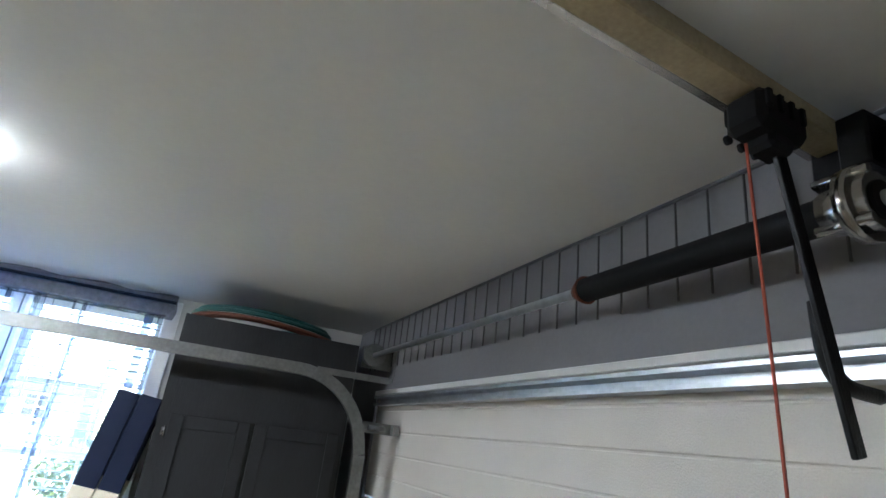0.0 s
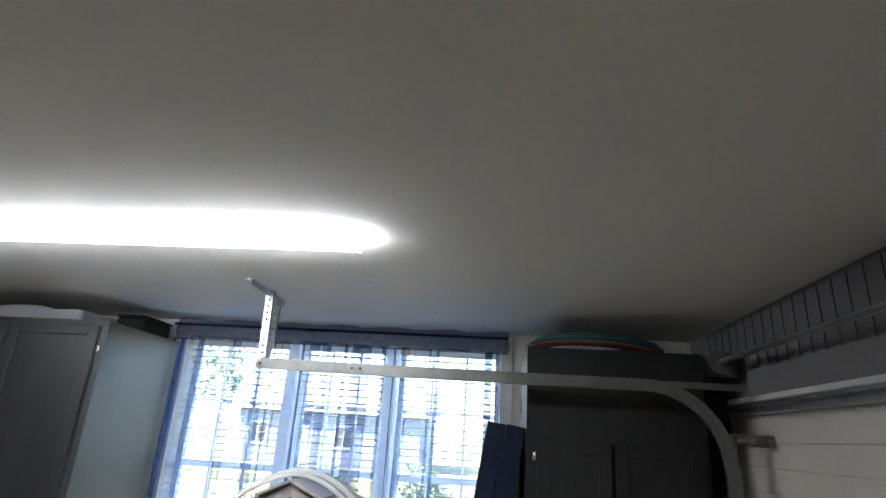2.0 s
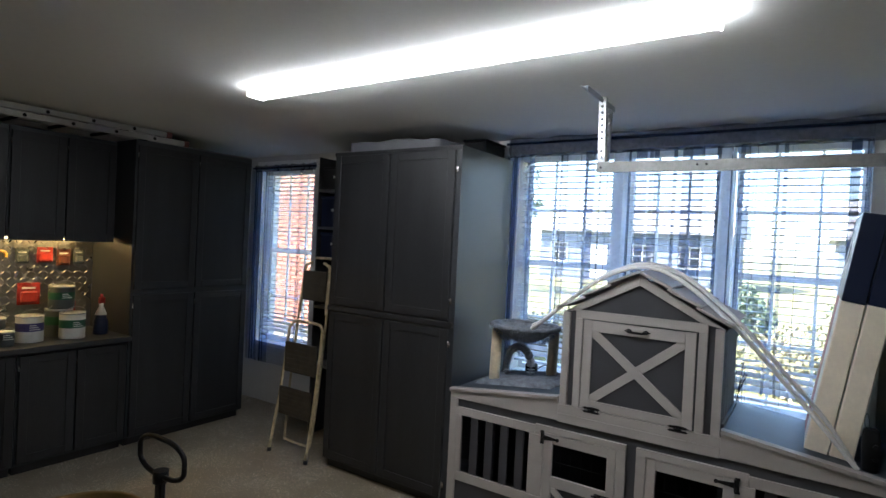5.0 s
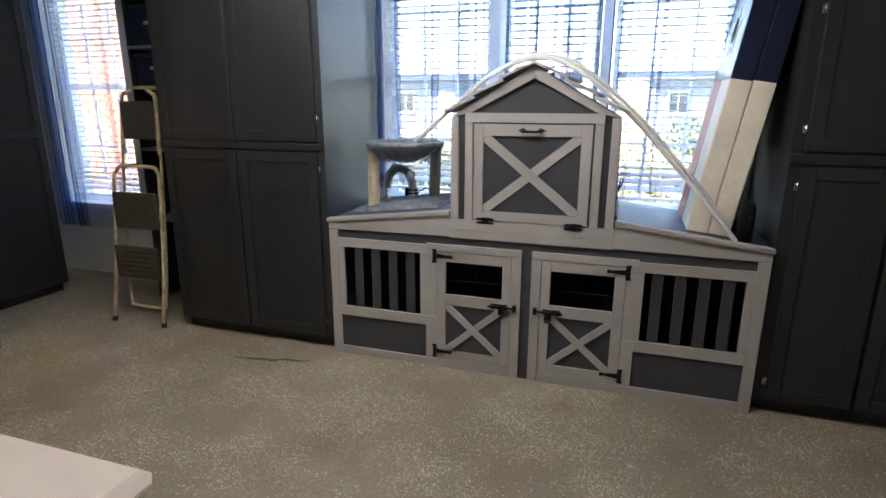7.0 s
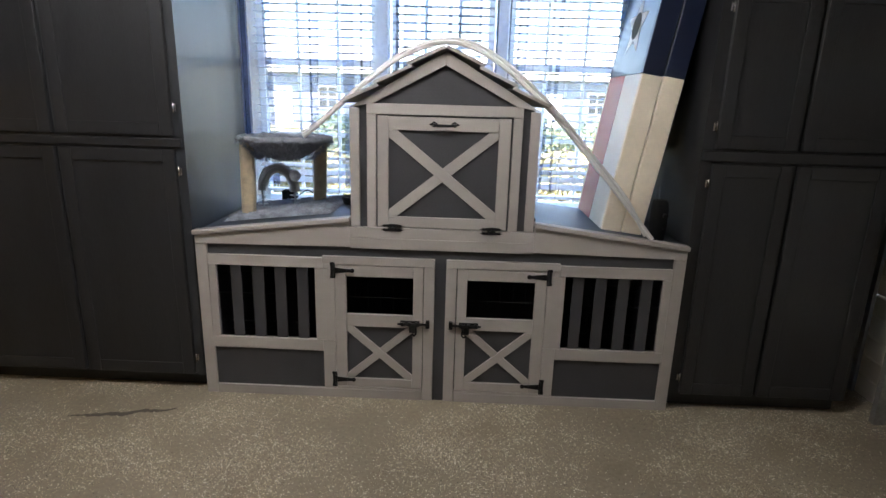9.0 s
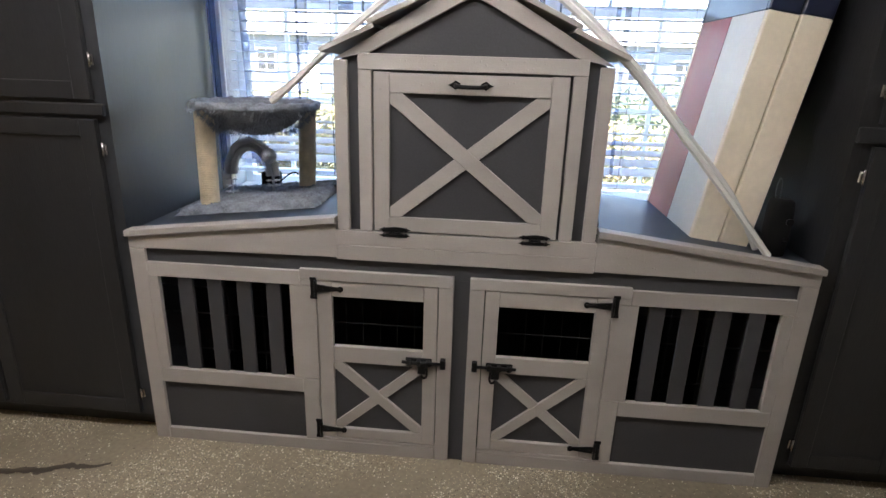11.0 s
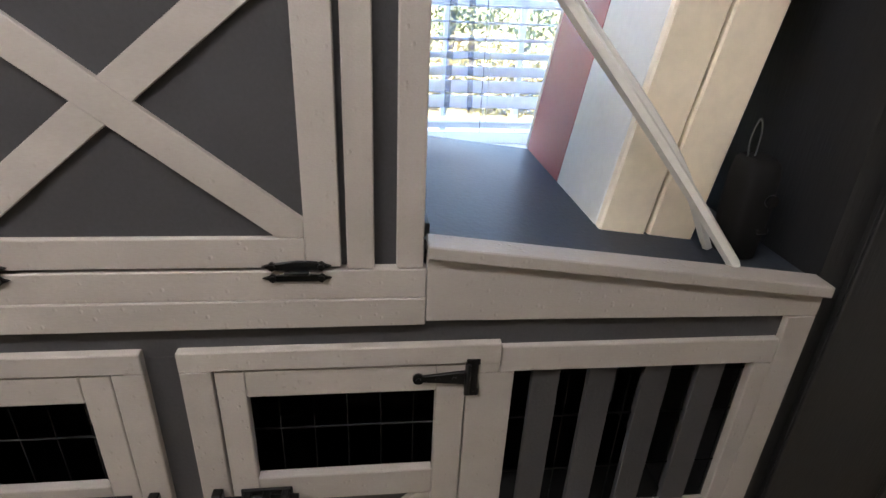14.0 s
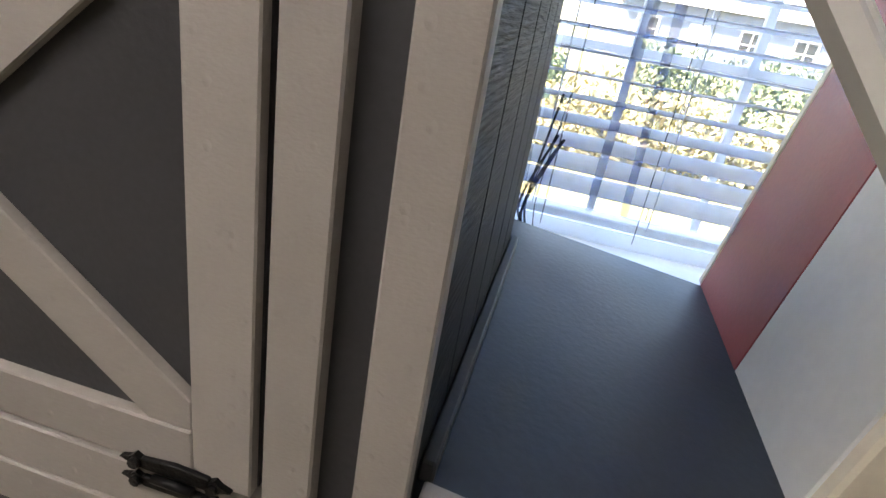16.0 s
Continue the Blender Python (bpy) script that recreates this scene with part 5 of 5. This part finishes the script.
for x in (lx0, lx1):
    part("foot", rod((x, 2.968, 0.0), (x, 2.972, 0.03), 0.016), BLACK_PLASTIC, lad)

# shelf unit in the gap beside the narrow window
su = thing("shelf_unit", (-2.75, 3.6, 0), "narrow dark shelf unit with boxes beside the narrow window", "shelf")
part("side", box(-3.075, -3.06, 3.44, WY1 - 0.02, 0, 2.40), DARK, su)
part("side", box(-2.50, -2.482, 3.44, WY1 - 0.02, 0, 2.40), DARK, su)
for z in (2.10, 1.78, 1.52, 1.10, 0.6):
    part("shelf", box(-3.0595, -2.501, 3.42, WY1 - 0.02, z, z + 0.022, 0.002), LADDER_CREAM if z == 1.52 else STEEL_DULL, su)
part("back", box(-3.0595, -2.501, WY1 - 0.0185, WY1 - 0.008, 0, 2.40), DARK, su)
for x, z, h, m in ((-2.93, 2.123, 0.17, DARK), (-2.94, 1.803, 0.24, NAVY), (-2.93, 1.543, 0.19, NAVY), (-2.68, 1.803, 0.22, DARK)):
    bx = thing("storage_box", (x, 3.55, z), "dark storage box on the shelf unit", "box", "shelf boxes")
    part("carton", box(x - 0.10, x + 0.11, 3.45, 3.70, z, z + h, 0.006), m, bx)
    part("lid", box(x - 0.106, x + 0.116, 3.444, 3.706, z + h + 0.0005, z + h + 0.02, 0.004), m, bx)
    part("label", box(x + 0.02, x + 0.09, 3.4475, 3.4495, z + h * 0.55, z + h * 0.55 + 0.022), CAN_WHITE, bx)


# ---- workbench side ----
def west_door(y0, y1, z0, z1, x, parent):
    d = part("door", box(x, x + 0.012, y0, y1, z0, z1, 0.001), CAB, parent)
    w = 0.055
    part("stile", box(x + 0.0125, x + 0.021, y0, y0 + w, z0, z1, 0.002), CAB, d)
    part("stile", box(x + 0.0125, x + 0.021, y1 - w, y1, z0, z1, 0.002), CAB, d)
    part("rail", box(x + 0.0125, x + 0.0205, y0 + w, y1 - w, z0, z0 + w, 0.002), CAB, d)
    part("rail", box(x + 0.0125, x + 0.0205, y0 + w, y1 - w, z1 - w, z1, 0.002), CAB, d)
    part("hinge", rod((x + 0.02, y0 - 0.004, z1 - 0.1), (x + 0.02, y0 - 0.004, z1 - 0.06), 0.004, n=8), CHROME, d)


PX = -3.87
pantry = thing("pantry_cabinet", (-4.2, 2.8, 0), "tall charcoal pantry cabinet with four framed doors", "cabinet")
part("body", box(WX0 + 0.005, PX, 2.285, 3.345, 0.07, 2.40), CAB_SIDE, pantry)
part("toe_kick", box(WX0 + 0.02, PX - 0.05, 2.30, 3.33, 0.0, 0.07), CAB, pantry)
for a, b in ((2.30, 2.80), (2.815, 3.33)):
    west_door(a, b, 1.235, 2.36, PX + 0.001, pantry)
    west_door(a, b, 0.085, 1.19, PX + 0.001, pantry)
ya = -0.6
while ya < 2.2:
    unit = thing("base_cabinet", (-4.15, ya + 0.4, 0), "charcoal base cabinet with two framed doors under the worktop", "cabinet", "base cabinets")
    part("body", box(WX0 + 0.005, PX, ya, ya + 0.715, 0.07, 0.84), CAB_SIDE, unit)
    part("toe_kick", box(WX0 + 0.02, PX - 0.05, ya + 0.01, ya + 0.71, 0, 0.07), CAB, unit)
    west_door(ya + 0.01, ya + 0.35, 0.09, 0.82, PX + 0.001, unit)
    west_door(ya + 0.362, ya + 0.705, 0.09, 0.82, PX + 0.001, unit)
    up = thing("wall_cabinet", (-4.3, ya + 0.4, 1.62), "charcoal wall cabinet with two framed doors", "cabinet", "wall cabinets")
    part("body", box(WX0 + 0.005, -4.14, ya, ya + 0.715, 1.62, 2.39), CAB_SIDE, up)
    west_door(ya + 0.01, ya + 0.35, 1.590, 2.36, -4.139, up)
    west_door(ya + 0.362, ya + 0.705, 1.590, 2.36, -4.139, up)
    ya += 0.72
wt = thing("worktop", (-4.15, 0.84, 0.84), "dark worktop along the base cabinets", "worktop")
part("slab", box(WX0 + 0.005, -3.81, -0.6, 2.282, 0.842, 0.88, 0.004), CAB_SIDE, wt)

plate = thing("tread_plate_backsplash", (WX0, 1.4, 1.25), "polished metal tread-plate backsplash behind the worktop", "backsplash")
part("sheet", box(WX0 + 0.002, WX0 + 0.006, -0.6, 2.28, 0.885, 1.615), TREADPLATE, plate)
verts, faces = [], []
for j in range(15):
    for i in range(38):
        y, z = 0.72 + i * 0.041, 0.91 + j * 0.047
        d = 1 if (i + j) % 2 == 0 else -1
        base = len(verts)
        for u, w in ((-0.021, 0), (0, 0.0065), (0.021, 0), (0, -0.0065)):
            c, s_ = math.cos(d * 0.78), math.sin(d * 0.78)
            verts.append((WX0 + 0.006, y + u * c - w * s_, z + u * s_ + w * c))
        for u in (-0.007, 0.007):
            verts.append((WX0 + 0.011, y + u * math.cos(d * 0.78), z + u * math.sin(d * 0.78)))
        a, b, c, e, p, q = range(base, base + 6)
        faces += [(a, b, p), (b, q, p), (b, c, q), (c, e, q), (e, p, q), (e, a, p)]
me = bpy.data.meshes.new("lozenges")
me.from_pydata(verts, [], faces)
me.materials.append(TREADPLATE)
ob = tagged(new("lozenges", me), kind="stuff")
ob.parent = plate
ob.matrix_parent_inverse = Matrix.Translation(-plate.location)

strip = thing("under_cabinet_light", (-4.3, 1.0, 1.62), "warm strip light under the wall cabinets, switched on", "light")
part("housing", box(-4.34, -4.26, 0.75, 2.2, 1.605, 1.619, 0.002), WHITE, strip)
part("lens", box(-4.33, -4.27, 0.76, 2.19, 1.598, 1.6045, 0.002), BULB, strip)


def paint_can(x, y, r, h, body, band, label, z=0.881):
    c = thing("paint_can", (x, y, z), label, "paint can", "paint cans")
    part("body", lathe([(r * 0.98, z), (r, z + 0.004), (r, z + h - 0.012), (r * 0.97, z + h - 0.008)], x, y), body, c)
    part("band", lathe([(r + 0.0008, z + h * 0.42), (r + 0.0012, z + h * 0.43), (r + 0.0012, z + h * 0.72), (r + 0.0008, z + h * 0.73)], x, y), band, c, "coloured printed band")
    part("lid", lathe([(r * 1.02, z + h - 0.012), (r * 1.03, z + h - 0.004), (r * 0.99, z + h), (r * 0.9, z + h - 0.006)], x, y), STEEL, c)
    part("bail_handle", pipe([(x, y - r, z + h * 0.8), (x + r * 0.5, y - r * 0.8, z + h * 1.1), (x + r * 0.7, y, z + h * 1.25), (x + r * 0.5, y + r * 0.8, z + h * 1.1), (x, y + r, z + h * 0.8)], 0.002, n=6), STEEL, c)
    for k in range(3):
        a = -0.3 + 0.1 * k
        part("print_line", box(x + r, x + r + 0.0016, y - 0.03, y + 0.035 - 0.012 * k, z + h * 0.48 + k * 0.014, z + h * 0.48 + k * 0.014 + 0.005), CAN_WHITE, c)


paint_can(-4.05, 1.69, 0.083, 0.185, CAN_WHITE, CAN_BLUE, "white paint can with a purple-blue band")
paint_can(-4.02, 1.95, 0.083, 0.19, CAN_WHITE, CAN_GREEN, "white paint can with a dark green band")
paint_can(-4.20, 1.93, 0.09, 0.20, CAN_GREY, CAN_GREEN, "grey green paint can behind the others")
paint_can(-4.19, 1.94, 0.085, 0.17, CAN_GREY, CAN_GREEN, "grey green paint can stacked on another", z=1.083)
paint_can(-3.96, 1.52, 0.05, 0.10, CAN_GREY, CAN_GREY, "small dark paint can with a white lid")
paint_can(-4.15, 1.50, 0.08, 0.17, CAN_GREY, CAN_GREY, "dark paint can on the worktop")
sp = thing("spray_bottle", (-4.06, 2.165, 0.88), "dark blue spray bottle with a white and red trigger head", "spray bottle")
part("bottle", lathe([(0.05, 0.881), (0.052, 0.89), (0.05, 0.98), (0.035, 1.02), (0.018, 1.04), (0.018, 1.05)], -4.06, 2.165), NAVY, sp)
part("collar", lathe([(0.042, 1.03), (0.03, 1.06), (0.016, 1.09), (0.016, 1.12)], -4.06, 2.165), CAN_WHITE, sp)
bm = box(-4.075, -4.045, 2.145, 2.19, 1.115, 1.165, 0.006)
rod((-4.06, 2.165, 1.16), (-4.06, 2.165, 1.19), 0.014, 0.011, bm=bm)
part("trigger_head", bm, TOOL_RED, sp, "red trigger head")
def hanging_packet(y, z, w, h, m, lab):
    """A blister card: header with a hole, bulging blister, small print."""
    p = thing("hanging_packet", (-4.47, y, z), lab, "packet", "hanging packets")
    part("card", box(-4.482, -4.478, y - w, y + w, z - h / 2, z + h / 2, 0.001), m, p)
    part("blister", box(-4.4775, -4.452, y - w * 0.75, y + w * 0.75, z - h * 0.42, z + h * 0.12, 0.01), m, p)
    part("print_line", box(-4.4776, -4.4765, y - w * 0.6, y + w * 0.6, z + h * 0.22, z + h * 0.3), CAN_WHITE, p)
    part("hook", pipe([(-4.494, y, z + h / 2 + 0.008), (-4.455, y, z + h / 2 - 0.008), (-4.44, y, z + h / 2)], 0.003, n=6), CHROME, p)


def hanging_brush(y, z, w, h, m, lab):
    """A paint brush hung by its handle, bristles down."""
    p = thing("paint_brush", (-4.47, y, z), lab, "brush", "hanging brushes")
    part("handle", pipe([(-4.475, y, z + h / 2), (-4.47, y + 0.004, z + h * 0.2), (-4.47, y, z)], 0.009, n=8), m, p)
    part("ferrule", box(-4.482, -4.458, y - w, y + w, z - h * 0.14, z, 0.003), CHROME, p)
    part("bristles", box(-4.48, -4.46, y - w * 0.95, y + w * 0.95, z - h / 2, z - h * 0.141, 0.004), TOOL_CREAM, p)
    part("hook", pipe([(-4.494, y, z + h / 2 + 0.012), (-4.465, y, z + h / 2), (-4.455, y, z + h / 2 + 0.008)], 0.003, n=6), CHROME, p)


hanging_packet(1.78, 1.46, 0.045, 0.11, CAN_GREY, "dark packet hanging on the backsplash")
hanging_packet(1.93, 1.47, 0.055, 0.12, TOOL_RED, "red packet hanging on the backsplash")
hanging_packet(2.06, 1.45, 0.05, 0.13, ORANGE, "orange packet hanging on the backsplash")
hanging_packet(1.83, 1.17, 0.075, 0.17, TOOL_RED, "red glove packet hanging low on the backsplash")
hanging_packet(2.17, 1.46, 0.04, 0.12, CAN_GREY, "dark packet hanging near the cabinet")
for y, z, h in ((1.42, 1.25, 0.2), (1.50, 1.22, 0.24), (1.58, 1.25, 0.18), (1.34, 1.24, 0.22)):
    hanging_brush(y, z, 0.026, h, TOOL_CREAM, "cream handled paint brush hanging on the backsplash")
cg = thing("caulking_gun", (-4.46, 1.62, 1.46), "yellow caulking gun hanging on the backsplash", "caulking gun")
part("barrel", rod((-4.46, 1.585, 1.53), (-4.46, 1.60, 1.38), 0.024), TOOL_YELLOW, cg)
part("grip", pipe([(-4.46, 1.60, 1.50), (-4.46, 1.66, 1.49), (-4.46, 1.67, 1.45)], 0.011, n=8), TOOL_YELLOW, cg)
part("plunger", rod((-4.46, 1.583, 1.53), (-4.46, 1.575, 1.60), 0.004), CHROME, cg)
for y, m, lab in ((2.10, TOOL_RED, "red sealant tube standing on the worktop"), (2.05, CAN_WHITE, "white sealant tube standing on the worktop")):
    tb = thing("sealant_tube", (-4.40, y, 0.88), lab, "tube", "sealant tubes")
    part("barrel", lathe([(0.024, 0.881), (0.025, 0.885), (0.025, 1.10), (0.014, 1.115)], -4.40, y, n=16), m, tb)
    part("nozzle", rod((-4.40, y, 1.115), (-4.40, y, 1.19), 0.011, 0.004, n=10), CAN_WHITE, tb)

FIBREGLASS = material("dull_fibreglass", (0.42, 0.41, 0.38), rough=0.6, vary=0.15, scale=8, bump=0.1)
FADED_RED = material("faded_red_cap", (0.16, 0.05, 0.04), rough=0.6, bump=0.05)
# extension ladder lying on the cabinets
el_ = thing("extension_ladder", (-3.95, 1.7, 2.40), "dull white fibreglass extension ladder lying on top of the cabinets", "ladder")
for x, z0, z1, y1 in ((-3.872, 2.455, 2.497, 2.52), (-3.852, 2.404, 2.446, 2.66)):
    part("side_rail", box(x - 0.012, x + 0.012, -0.3, y1, z0, z1, 0.003), FIBREGLASS, el_)
    part("end_cap", box(x - 0.014, x + 0.014, y1 + 0.0005, y1 + 0.04, z0 - 0.002, z1 + 0.002, 0.003), FADED_RED, el_)
    part("far_rail", box(x - 0.40, x - 0.376, -0.3, y1, z0, z1, 0.003), FIBREGLASS, el_)
    for k in range(10):
        y = -0.2 + k * 0.29 + (0.14 if z0 > 2.45 else 0)
        part("rung", rod((x - 0.39, y, (z0 + z1) / 2), (x + 0.0135, y, (z0 + z1) / 2), 0.0125, n=12), BLACK_MATT, el_)

# things on the open floor
cooler = thing("storage_tub", (-1.35, 1.0, 0), "beige moulded plastic storage tub with a rounded lid", "storage tub")
part("body", box(-1.70, -0.95, 0.75, 1.22, 0.0, 0.42, 0.05), BEIGE_LID, cooler)
part("lid", box(-1.76, -0.90, 0.70, 1.28, 0.425, 0.5, 0.034), BEIGE_LID, cooler)

pit = thing("pump_stand", (-1.95, 1.48, 0), "black floor pump with a loop handle beside a bronze tray", "pump")
part("post", box(-1.975, -1.925, 1.46, 1.49, 0.02, 0.55, 0.006), IRON, pit)
part("collar", rod((-1.95, 1.475, 0.545), (-1.95, 1.475, 0.60), 0.034), IRON, pit)
loop = [(-1.95 + 0.185 * math.copysign(min(1, abs(1.1 * math.cos(a))), math.cos(a)), 1.475, 0.66 + 0.085 * math.copysign(min(1, abs(1.1 * math.sin(a))), math.sin(a))) for a in [k * 6.2832 / 20 for k in range(21)]]
part("loop_handle", pipe(loop, 0.012, n=8, smooth=3), IRON, pit)
part("screw", rod((-1.945, 1.455, 0.55), (-1.945, 1.462, 0.55), 0.01), CHROME, pit)
part("foot_plate", box(-2.05, -1.85, 1.40, 1.55, 0.0, 0.02, 0.004), IRON, pit)
tray = thing("bronze_tray", (-1.85, 1.15, 0), "deep bronze metal tub on the floor", "tub")
part("body", lathe([(0.22, 0.0), (0.25, 0.02), (0.28, 0.44), (0.295, 0.45), (0.285, 0.46), (0.27, 0.45), (0.24, 0.05)], -2.05, 1.15, n=36), BRONZE, tray)

# a dark cracked patch in the floor coating
bm = bmesh.new()
rnd = random.Random(3)
x, y = -1.86, 2.74
for k in range(26):
    w = 0.006 + 0.012 * math.sin(k / 26 * 3.14) * rnd.uniform(0.4, 1.5)
    x2, y2 = x + 0.017, y + rnd.uniform(-0.004, 0.011)
    bm.faces.new([bm.verts.new(p) for p in ((x, y - w, 0.0012), (x2 + 0.004, y2 - w, 0.0012), (x2 + 0.004, y2 + w * 0.6, 0.0012), (x, y + w * 0.6, 0.0012))])
    x, y = x2, y2
structure("floor_stain", bm, material("dark_oil_stain", (0.07, 0.055, 0.04), rough=0.6, bump=0.2), "dark cracked stain in the floor coating")
# ---- outdoors ----
bm = bmesh.new()
bmesh.ops.create_grid(bm, x_segments=60, y_segments=60, size=1)
for v in bm.verts:
    v.co = Vector((v.co.x * 400, v.co.y * 400, -0.22 + 0.03 * noise.noise(Vector((v.co.x * 50, v.co.y * 50, 0)))))
tagged(part("ground", bm, GRASS), "lawn with dry grass and fallen leaves", "ground", kind="structure")
# unseen slab, added only to keep sunlight out of the room
structure("roof_slab", box(WX0 - 0.7, WX1 + 0.7, WY0 - 0.7, WY1 + 0.55, H + 0.26, H + 0.5), MORTAR, "unseen slab added over the garage to keep the sun out")


def leaves(name, rows, size, mat, seed, parent):
    """Many small leaf clumps inside the given balls: (x, y, z, rx, ry, rz, count)."""
    rnd = random.Random(seed)
    v, f = [], []
    for x, y, z, rx, ry, rz, n in rows:
        for k in range(n):
            d = Vector((rnd.gauss(0, 1), rnd.gauss(0, 1), rnd.gauss(0, 1))).normalized() * rnd.uniform(0.35, 1.0) ** 0.5
            p = Vector((x + d.x * rx, y + d.y * ry, z + d.z * rz))
            a = Vector((rnd.gauss(0, 1), rnd.gauss(0, 1), rnd.gauss(0, 1))).normalized()
            b = a.orthogonal().normalized()
            s = size * rnd.uniform(0.6, 1.4)
            i = len(v)
            v += [p - a * s, p + b * s * 0.45, p + a * s, p - b * s * 0.45]
            f.append((i, i + 1, i + 2, i + 3))
    me = bpy.data.meshes.new(name)
    me.from_pydata([tuple(q - parent.location) for q in v], [], f)
    me.materials.append(mat)
    ob = new(name, me)
    ob.parent = parent
    return ob


rnd = random.Random(31)
for k in range(6):
    x, y = -2.2 + k * 1.7 + rnd.uniform(-0.3, 0.3), 13.5 + rnd.uniform(-0.5, 0.5)
    sh = thing("garden_shrub", (x, y, -0.2), "dark green leafy garden shrub behind the hedge", "shrub", "green shrubs")
    part("stems", rod((x, y, -0.22), (x, y, 0.6), 0.05, 0.02, n=8), BARK, sh)
    leaves("crown", [(x + rnd.uniform(-.5, .5), y + rnd.uniform(-.3, .3), 0.45 + rnd.uniform(-.2, .35), 0.6, 0.5, 0.5, 380) for _ in range(4)], 0.06, LEAF_GREEN, 70 + k, sh)
rnd = random.Random(12)
for k in range(7):
    x = -3.6 + k * 1.25 + rnd.uniform(-0.2, 0.2)
    sh = thing("hedge_shrub", (x, 9.4, -0.2), "rounded golden green hedge shrub on the lawn", "shrub", "hedge")
    part("stems", rod((x, 9.4, -0.22), (x, 9.4, 0.3), 0.04, 0.02, n=8), BARK, sh)
    leaves("crown", [(x + rnd.uniform(-.4, .4), 9.4 + rnd.uniform(-.3, .3), 0.15 + rnd.uniform(-.15, .25), 0.6, 0.5, 0.4, 420) for _ in range(4)], 0.05, LEAF_GOLD, k, sh)
for k, (x, y, h) in enumerate(((-12.0, 22.0, 7.0),)):
    tr = thing("yard_tree", (x, y, -0.22), "leafy green tree standing on the lawn", "tree", "yard trees")
    part("trunk", rod((x, y, -0.25), (x + 0.15, y, h * 0.6), 0.16, 0.07, n=10), BARK, tr)
    bm = bmesh.new()
    rows = []
    for j in range(9):
        a = j * 2.4 + k
        q = Vector((x + math.cos(a) * h * 0.24, y + math.sin(a) * h * 0.24, h * (0.5 + 0.06 * j)))
        rod((x + 0.1, y, h * (0.3 + 0.03 * j)), q, 0.05, 0.015, n=6, bm=bm)
        rows.append((q.x, q.y, q.z, h * 0.16, h * 0.16, h * 0.11, 300))
    part("limbs", bm, BARK, tr)
    leaves("crown", rows, 0.11, LEAF_GREEN, 40 + k, tr)

SIDING = material("blue_grey_siding", (0.15, 0.17, 0.21), rough=0.8, vary=0.12, scale=2, grain=20, bump=0.2)
SHINGLE = material("weathered_shingle", (0.45, 0.44, 0.42), rough=0.9, vary=0.2, scale=3, grain=30, bump=0.4)
DARK_PANE = material("dark_house_pane", (0.02, 0.025, 0.03), rough=0.1, bump=0.0)


def far_house(x, y, w, h, roof):
    """A gabled house across the road: siding courses, roof, framed windows and a door."""
    ho = thing("neighbour_house", (x, y, -0.22), "blue grey sided house with a pale roof across the road", "house", "houses across the road")
    bm = box(x - w / 2, x + w / 2, y, y + 8, -0.22, h)
    z = 0.0
    while z < h - 0.2:
        box(x - w / 2 - 0.01, x + w / 2 + 0.01, y - 0.02, y, z, z + 0.15, bm=bm)
        z += 0.17
    part("wall", bm, SIDING, ho)
    one = bmesh.new()
    a = [one.verts.new(p) for p in ((x - w / 2 - 0.4, y - 0.5, h), (x + w / 2 + 0.4, y - 0.5, h), (x + w / 2 + 0.4, y + 8.5, h), (x - w / 2 - 0.4, y + 8.5, h))]
    b = [one.verts.new(p) for p in ((x - w / 2 - 0.4, y + 4, h + roof), (x + w / 2 + 0.4, y + 4, h + roof))]
    for f in ((a[0], a[1], b[1], b[0]), (a[2], a[3], b[0], b[1]), (a[1], a[2], b[1]), (a[3], a[0], b[0]), (a[3], a[2], a[1], a[0])):
        one.faces.new(f)
    part("roof", one, SHINGLE, ho)
    for k in range(int(w / 2.6)):
        wx = x - w / 2 + 1.3 + k * 2.6
        if k == 1:
            part("door", box(wx - 0.5, wx + 0.5, y - 0.07, y - 0.021, -0.1, 2.0, 0.01), WHITE, ho)
            continue
        fr = bmesh.new()
        for p, q, m, n_ in ((-0.6, -0.5, 0.8, 2.1), (0.5, 0.6, 0.8, 2.1), (-0.5, 0.5, 0.8, 0.9), (-0.5, 0.5, 2.0, 2.1), (-0.5, 0.5, 1.42, 1.48), (-0.03, 0.03, 0.9, 2.0)):
            box(wx + p, wx + q, y - 0.08, y - 0.021, m, n_, bm=fr)
        wi = part("window", fr, SHINGLE, ho)
        part("pane", box(wx - 0.5, wx + 0.5, y - 0.035, y - 0.022, 0.9, 2.0), DARK_PANE, wi)


far_house(-9.0, 34.0, 11.0, 2.8, 2.2)
far_house(7.5, 36.0, 12.0, 2.8, 2.4)

# brick house wing seen through the narrow window
wing = thing("brick_house", (-6.6, 7.0, -0.22), "orange brick neighbouring house wall in sunlight", "house")
part("wall", box(-6.95, -4.6, 6.01, 8.0, -0.22, 3.6), MORTAR, wing)
one = box(-0.1, 0.1, -0.008, 0.02, -0.029, 0.029, 0.003)
me = bpy.data.meshes.new("brick")
one.to_mesh(me)
one.free()
me.materials.append(BRICK)
for r in range(36):
    for c in range(8):
        b = new("brick", me)
        b.parent = wing
        b.location = (-6.84 + c * 0.212 + (0.106 if r % 2 else 0) + 6.6, -1.0, 0.22 + 0.35 + r * 0.069)
